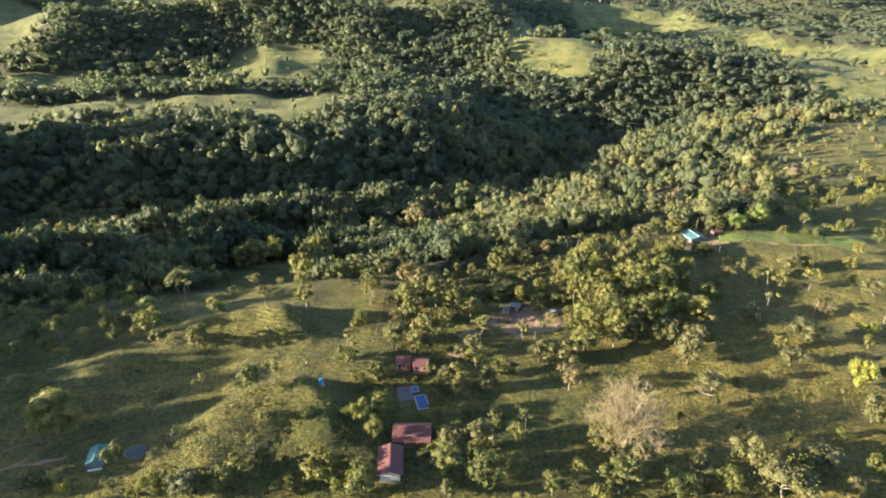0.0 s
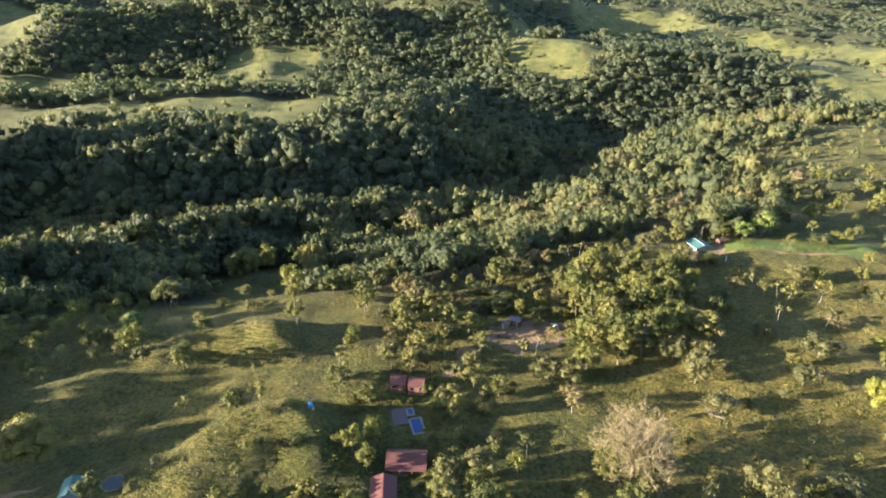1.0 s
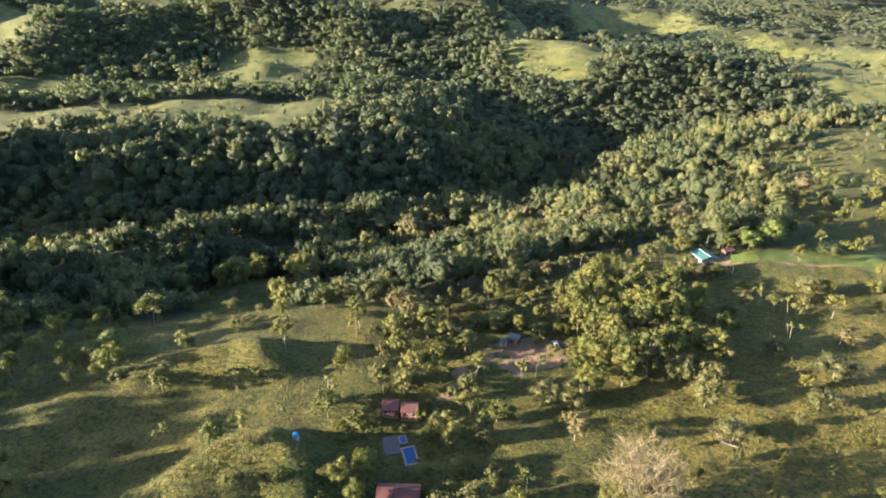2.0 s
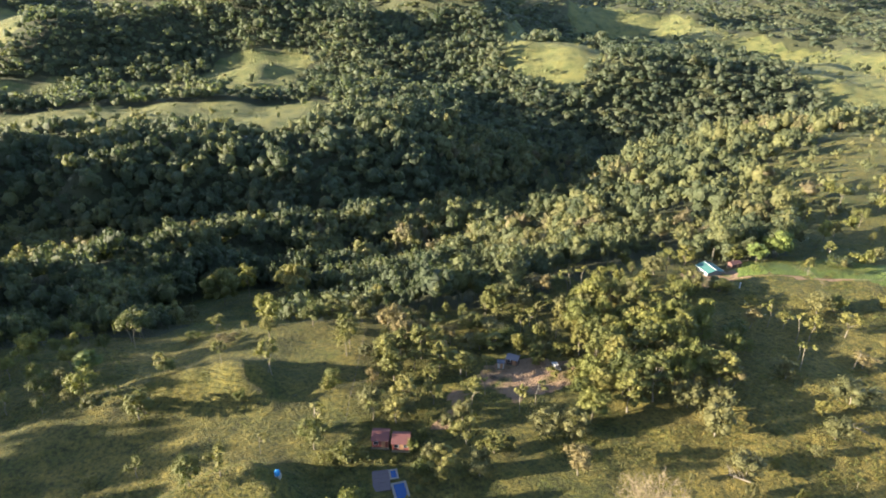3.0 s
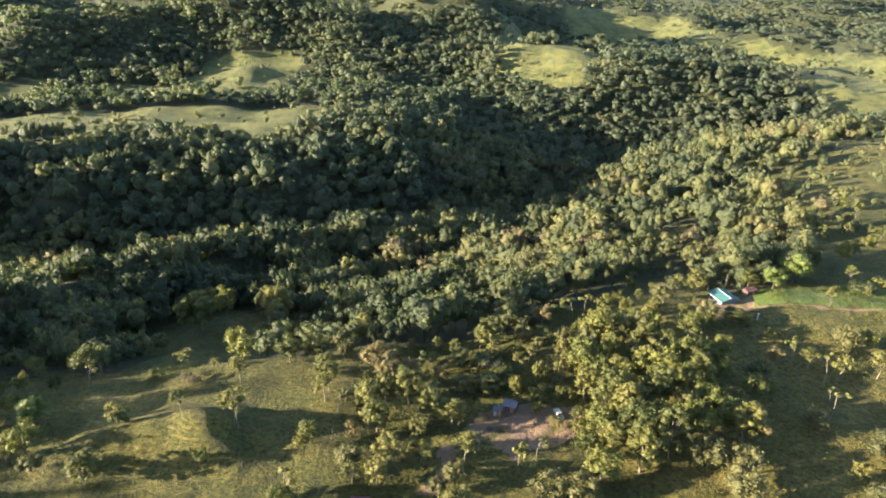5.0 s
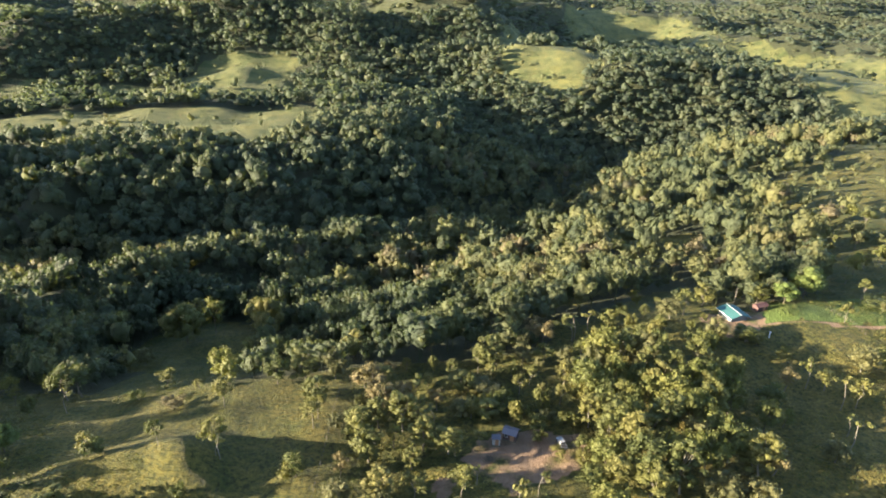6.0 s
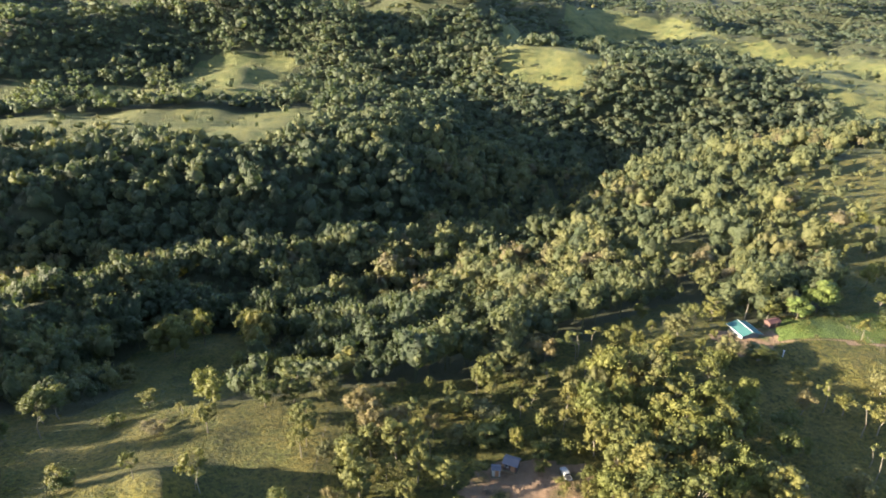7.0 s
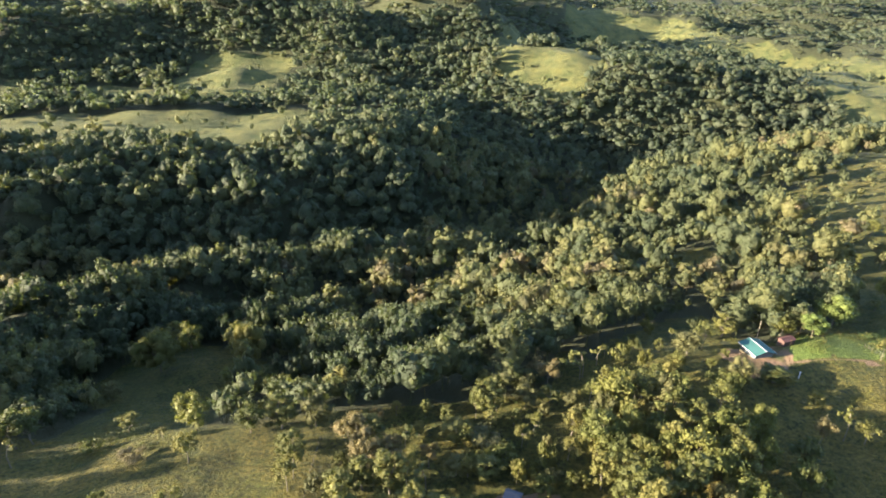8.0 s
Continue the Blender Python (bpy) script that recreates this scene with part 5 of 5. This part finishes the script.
EAST = [
    ("dry", 107.8, 214.6, 8, 7), ("mast", 114.1, 214.9, 10, 4.5), ("sparse", 118.8, 213.5, 7, 7), ("mast", 118.3, 204.5, 10, 4),
    ("sparse", 122.9, 205.0, 10, 6), ("grey", 134.0, 221.0, 9, 10), ("sparse", 135.1, 205.7, 10, 7), ("grey", 104.1, 184.2, 6, 6),
    ("mast", 112.5, 192.3, 6, 3), ("olive", 82.0, 181.4, 11, 10), ("dry", 86.0, 178.4, 8, 8), ("green", 99.3, 206.8, 8, 8),
    ("green", 98.6, 197.8, 6, 5), ("green", 89.4, 213.0, 10, 8), ("green", 140.8, 222.2, 7, 8), ("sparse", 175.6, 294.4, 5, 5),
    ("green_shrub", 180.2, 270.7, 5, 9), ("green_shrub", 166.9, 264.2, 4, 12), ("olive", 109.0, 236.0, 5, 5), ("olive", 106.0, 238.0, 6, 9),
]
EAST += [
    ("grey", 95.7, 237.7, 9, 8), ("grey", 103.0, 156.0, 7, 8), ("grey", 69.9, 170.1, 9, 9), ("grey", 77.2, 167.1, 9, 10),
]
LAWN = [
    ("bright", 147.1, 276.1, 14, 13), ("bright", 131.6, 263.1, 9, 9), ("sparse", 144.5, 247.5, 8, 5), ("grey", 131.6, 269.3, 9, 8),
    ("olive", 124.9, 269.1, 9, 9), ("olive", 119.9, 277.9, 11, 8), ("sparse", 92.9, 258.4, 10, 8), ("grey", 86.5, 254.3, 9, 9),
    ("olive", 105.6, 271.5, 10, 8), ("sparse", 68.8, 235.8, 9, 8), ("sparse", 62.8, 238.1, 6, 6), ("shrub", 77.5, 244.4, 5, 7),
    ("olive", 106.8, 238.1, 5, 9), ("shrub", 95.4, 235.4, 5, 7), ("shrub", 89.0, 236.0, 6, 8), ("green", 140.9, 319.9, 11, 10),
    ("mast", 51.0, 246.3, 9, 5), ("mast", 56.9, 252.3, 9, 5), ("shrub", 64.5, 253.8, 6, 7), ("shrub", 71.5, 261.9, 4, 6),
]
LAWN += [
    ("dry", 39.5, 241.2, 11, 8), ("grey", 31.5, 239.5, 10, 8), ("olive", 19.4, 227.7, 13, 9), ("shrub", 113.8, 228.7, 4, 5),
]
NORTH_EDGE = [
    ("green", -60.9, 220.4, 13, 10), ("olive", -80.8, 311.2, 17, 12), ("grey", -122.0, 318.2, 15, 12), ("olive", -111.8, 319.3, 15, 10),
    ("green", -45.8, 219.7, 10, 9), ("olive", -38.0, 222.4, 12, 9), ("grey", -28.6, 223.3, 11, 10), ("dry", -18.1, 216.5, 8, 8),
    ("dry", -12.0, 203.5, 11, 9), ("dry", -6.6, 206.6, 10, 8), ("sparse", -1.9, 200.3, 11, 6), ("sparse", -58.1, 207.6, 8, 5),
    ("sparse", -29.4, 199.8, 8, 5), ("sparse", -84.1, 227.2, 7, 7), ("sparse", -69.2, 217.6, 4, 4), ("dry", -73.3, 208.8, 3, 8),
    ("green_shrub", -88.5, 216.7, 3.5, 6), ("flat", -110.2, 223.7, 9, 8), ("mast", -104.9, 208.3, 9, 4), ("flat", -122.2, 259.6, 8, 10),
]
NORTH_EDGE += [
    ("grey", -110.7, 264.0, 8, 8), ("green", -74.6, 281.6, 8, 9), ("green", -57.3, 265.2, 11, 9), ("olive", -26.6, 248.4, 11, 9),
]
NORTH_PASTURE = [
    ("flat", -113.8, 221.7, 12, 10), ("flat", -150.5, 239.5, 8, 8), ("flat", -129.7, 263.5, 8, 8), ("bright", -108.5, 187.8, 8, 9),
    ("grey", -113.8, 180.8, 6, 6), ("grey", -103.8, 169.9, 5, 5), ("grey", -94.9, 165.3, 5, 6), ("olive", -80.7, 165.6, 8, 7),
    ("green_shrub", -80.5, 181.2, 5, 6), ("green_shrub", -54.9, 168.9, 4, 4), ("mast", -50.7, 181.1, 4, 3), ("sparse", -57.6, 206.4, 10, 7),
    ("sparse", -29.9, 195.7, 9, 6), ("mast", -32.8, 160.9, 9, 4), ("green", -32.8, 155.0, 6, 8), ("green", -30.4, 177.0, 7, 6),
    ("grey", -18.8, 169.0, 7, 7), ("grey", -24.2, 196.5, 4, 5), ("olive", -12.5, 197.6, 10, 8), ("olive", -17.3, 194.6, 9, 8),
]
NORTH_PASTURE += [
    ("olive", -13.7, 183.9, 11, 8), ("olive", -12.2, 216.1, 10, 8), ("mast", -2.8, 211.3, 11, 5), ("mast", 2.8, 198.5, 8, 4),
]

for grove in (WEST_PASTURE, TANK_HILL, HOUSES, GARDEN, MIDDLE, CLEARING, YARD, GROVE, EAST, LAWN, NORTH_EDGE, NORTH_PASTURE):
    for kind, x, y, h, w in grove:
        plant(kind, x, y, h, w)


def grove(kinds, corners, gap, low, high, seed, keep_off=()):
    """Fills a plot with trees no nearer to each other than the gap."""
    rng = np.random.RandomState(seed)
    (x0, y0), (x1, y1) = np.min(corners, 0), np.max(corners, 0)
    stand = list(keep_off)
    for _ in range(900):
        x, y = rng.uniform(x0, x1), rng.uniform(y0, y1)
        if inside(x, y, corners) and all((x - a) ** 2 + (y - b) ** 2 > gap * gap for a, b in stand) and not any(inside(x, y, c) for c in SOIL):
            stand.append((x, y))
            h = rng.uniform(low, high)
            plant(kinds[rng.randint(len(kinds))], x, y, h, h * rng.uniform(0.55, 0.78))


for row in (("spreading", -72.0, 296.0, 22, 15), ("spreading", -106.0, 291.0, 20, 17), ("green", -97.0, 301.0, 18, 10)):
    plant(*row)


OLD = [(x, y) for _, x, y, _, _ in GROVE + CLEARING]
grove(["olive", "green", "olive", "sparse", "green", "grey"], [(44, 176), (58, 172), (72, 180), (80, 198), (90, 214), (80, 226), (62, 228), (46, 224), (46, 200)], 5.4, 10.5, 15.5, 3, OLD)
grove(["shrub", "olive", "grey", "shrub", "sparse"], [(12, 200), (46, 200), (47, 232), (16, 236)], 5.6, 4, 8.5, 13, OLD)
grove(["olive", "sparse", "olive", "dry"], [(-24, 172), (-4, 168), (2, 205), (14, 214), (10, 232), (-14, 230), (-20, 205)], 7.5, 5, 9.5, 4, [(x, y) for _, x, y, _, _ in HOUSES + NORTH_PASTURE])
grove(["grey", "shrub", "green", "sparse"], [(-2, 98), (36, 98), (30, 116), (6, 134), (-1, 120)], 7.0, 4, 9, 5, [(x, y) for _, x, y, _, _ in HOUSES])
grove(["grey", "shrub", "olive", "shrub"], [(44, 96), (120, 96), (112, 116), (60, 108)], 8.0, 4, 9, 6, [(x, y) for _, x, y, _, _ in MIDDLE])
grove(["olive", "green", "sparse", "grey"], [(168, 292), (215, 300), (275, 372), (285, 392), (214, 380), (192, 345), (174, 312)], 12.5, 6, 12, 8)
grove(["sparse", "shrub", "grey"], [(140, 196), (190, 200), (230, 262), (190, 285), (165, 272), (165, 236)], 13.0, 4, 9, 9)
grove(["sparse", "olive", "shrub", "shrub"], [(56, 232), (104, 244), (100, 272), (80, 280), (62, 264)], 9.5, 3, 8, 10)
grove(["shrub", "green_shrub", "shrub", "sparse"], [(-90, 98), (-20, 98), (-24, 113), (-44, 113), (-60, 105), (-96, 108)], 5.4, 2, 4.5, 11, [(-83, 107), (-79, 108), (-75, 111)])
grove(["shrub", "sparse", "grey", "green_shrub"], [(50, 122), (118, 122), (135, 165), (110, 172), (84, 160), (56, 140)], 10.0, 2, 6, 12, [(44, 122), (50, 124)])
grove(["green", "flat", "sparse", "green"], [(-190, 165), (-118, 160), (-112, 205), (-135, 230), (-170, 205)], 9.0, 7, 11.5, 7, [(x, y) for _, x, y, _, _ in WEST_PASTURE])


# ---- grass tufts and weeds ----
def tufts(name, label, category, count, box, size, leaves, mat, seed, low, high, thin=0.0):
    """Scattered tussocks over open land, as one mesh."""
    rng = np.random.RandomState(seed)
    x, y = rng.uniform(box[0], box[1], count * 4), rng.uniform(box[2], box[3], count * 4)
    patch = fbm(x / 22, y / 22, 3)
    keep = ~wooded(x, y) & (patch > thin) & (np.abs(x) < 60 + 0.78 * y)
    for corners in SOIL:
        keep &= ~inside(x, y, corners)
    for bx, by, r in ((-12, 154, 6), (-10, 124, 6), (-14, 114, 6), (-10, 140, 7), (104, 250, 7), (-83, 108, 5), (-76, 111, 4.5)):
        keep &= (x - bx) ** 2 + (y - by) ** 2 > r * r
    x, y = x[keep][:count], y[keep][:count]
    z, s = land(x, y), rng.uniform(low, high, len(x))
    pieces, hue = [], rng.uniform(0, 1, len(x))
    d = rng.normal(size=(len(x), leaves, 3)) * (0.45, 0.45, 0.28)
    d[..., 2] = np.abs(d[..., 2]) + 0.1
    mids = np.stack([x, y, z], -1)[:, None] + d * s[:, None, None]
    v, q = leaf_quads(rng, mids.reshape(-1, 3), d.reshape(-1, 3) + (0, 0, 0.5), size, 0.6)
    mesh = bpy.data.meshes.new(name)
    fill(mesh, v, q)
    mesh.attributes.new("tint", "FLOAT", "POINT").data.foreach_set("value", np.repeat(hue, leaves * 4).astype(np.float32))
    mesh.materials.append(mat)
    return tagged(new(name, mesh), label, category, kind="stuff")


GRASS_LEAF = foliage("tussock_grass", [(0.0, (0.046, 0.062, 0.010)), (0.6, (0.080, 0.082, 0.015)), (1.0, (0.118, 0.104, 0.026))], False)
tufts("tussocks", "coarse grass tussocks on the pasture", "grass", 34000, (-190, 240, 92, 300), 0.22, 2, GRASS_LEAF, 5, 0.5, 1.1)
tufts("weeds", "low weeds and small bushes in the pasture", "weeds", 1500, (-190, 240, 92, 300), 0.22, 15, GRASS_LEAF, 6, 0.7, 2.3, 0.2)
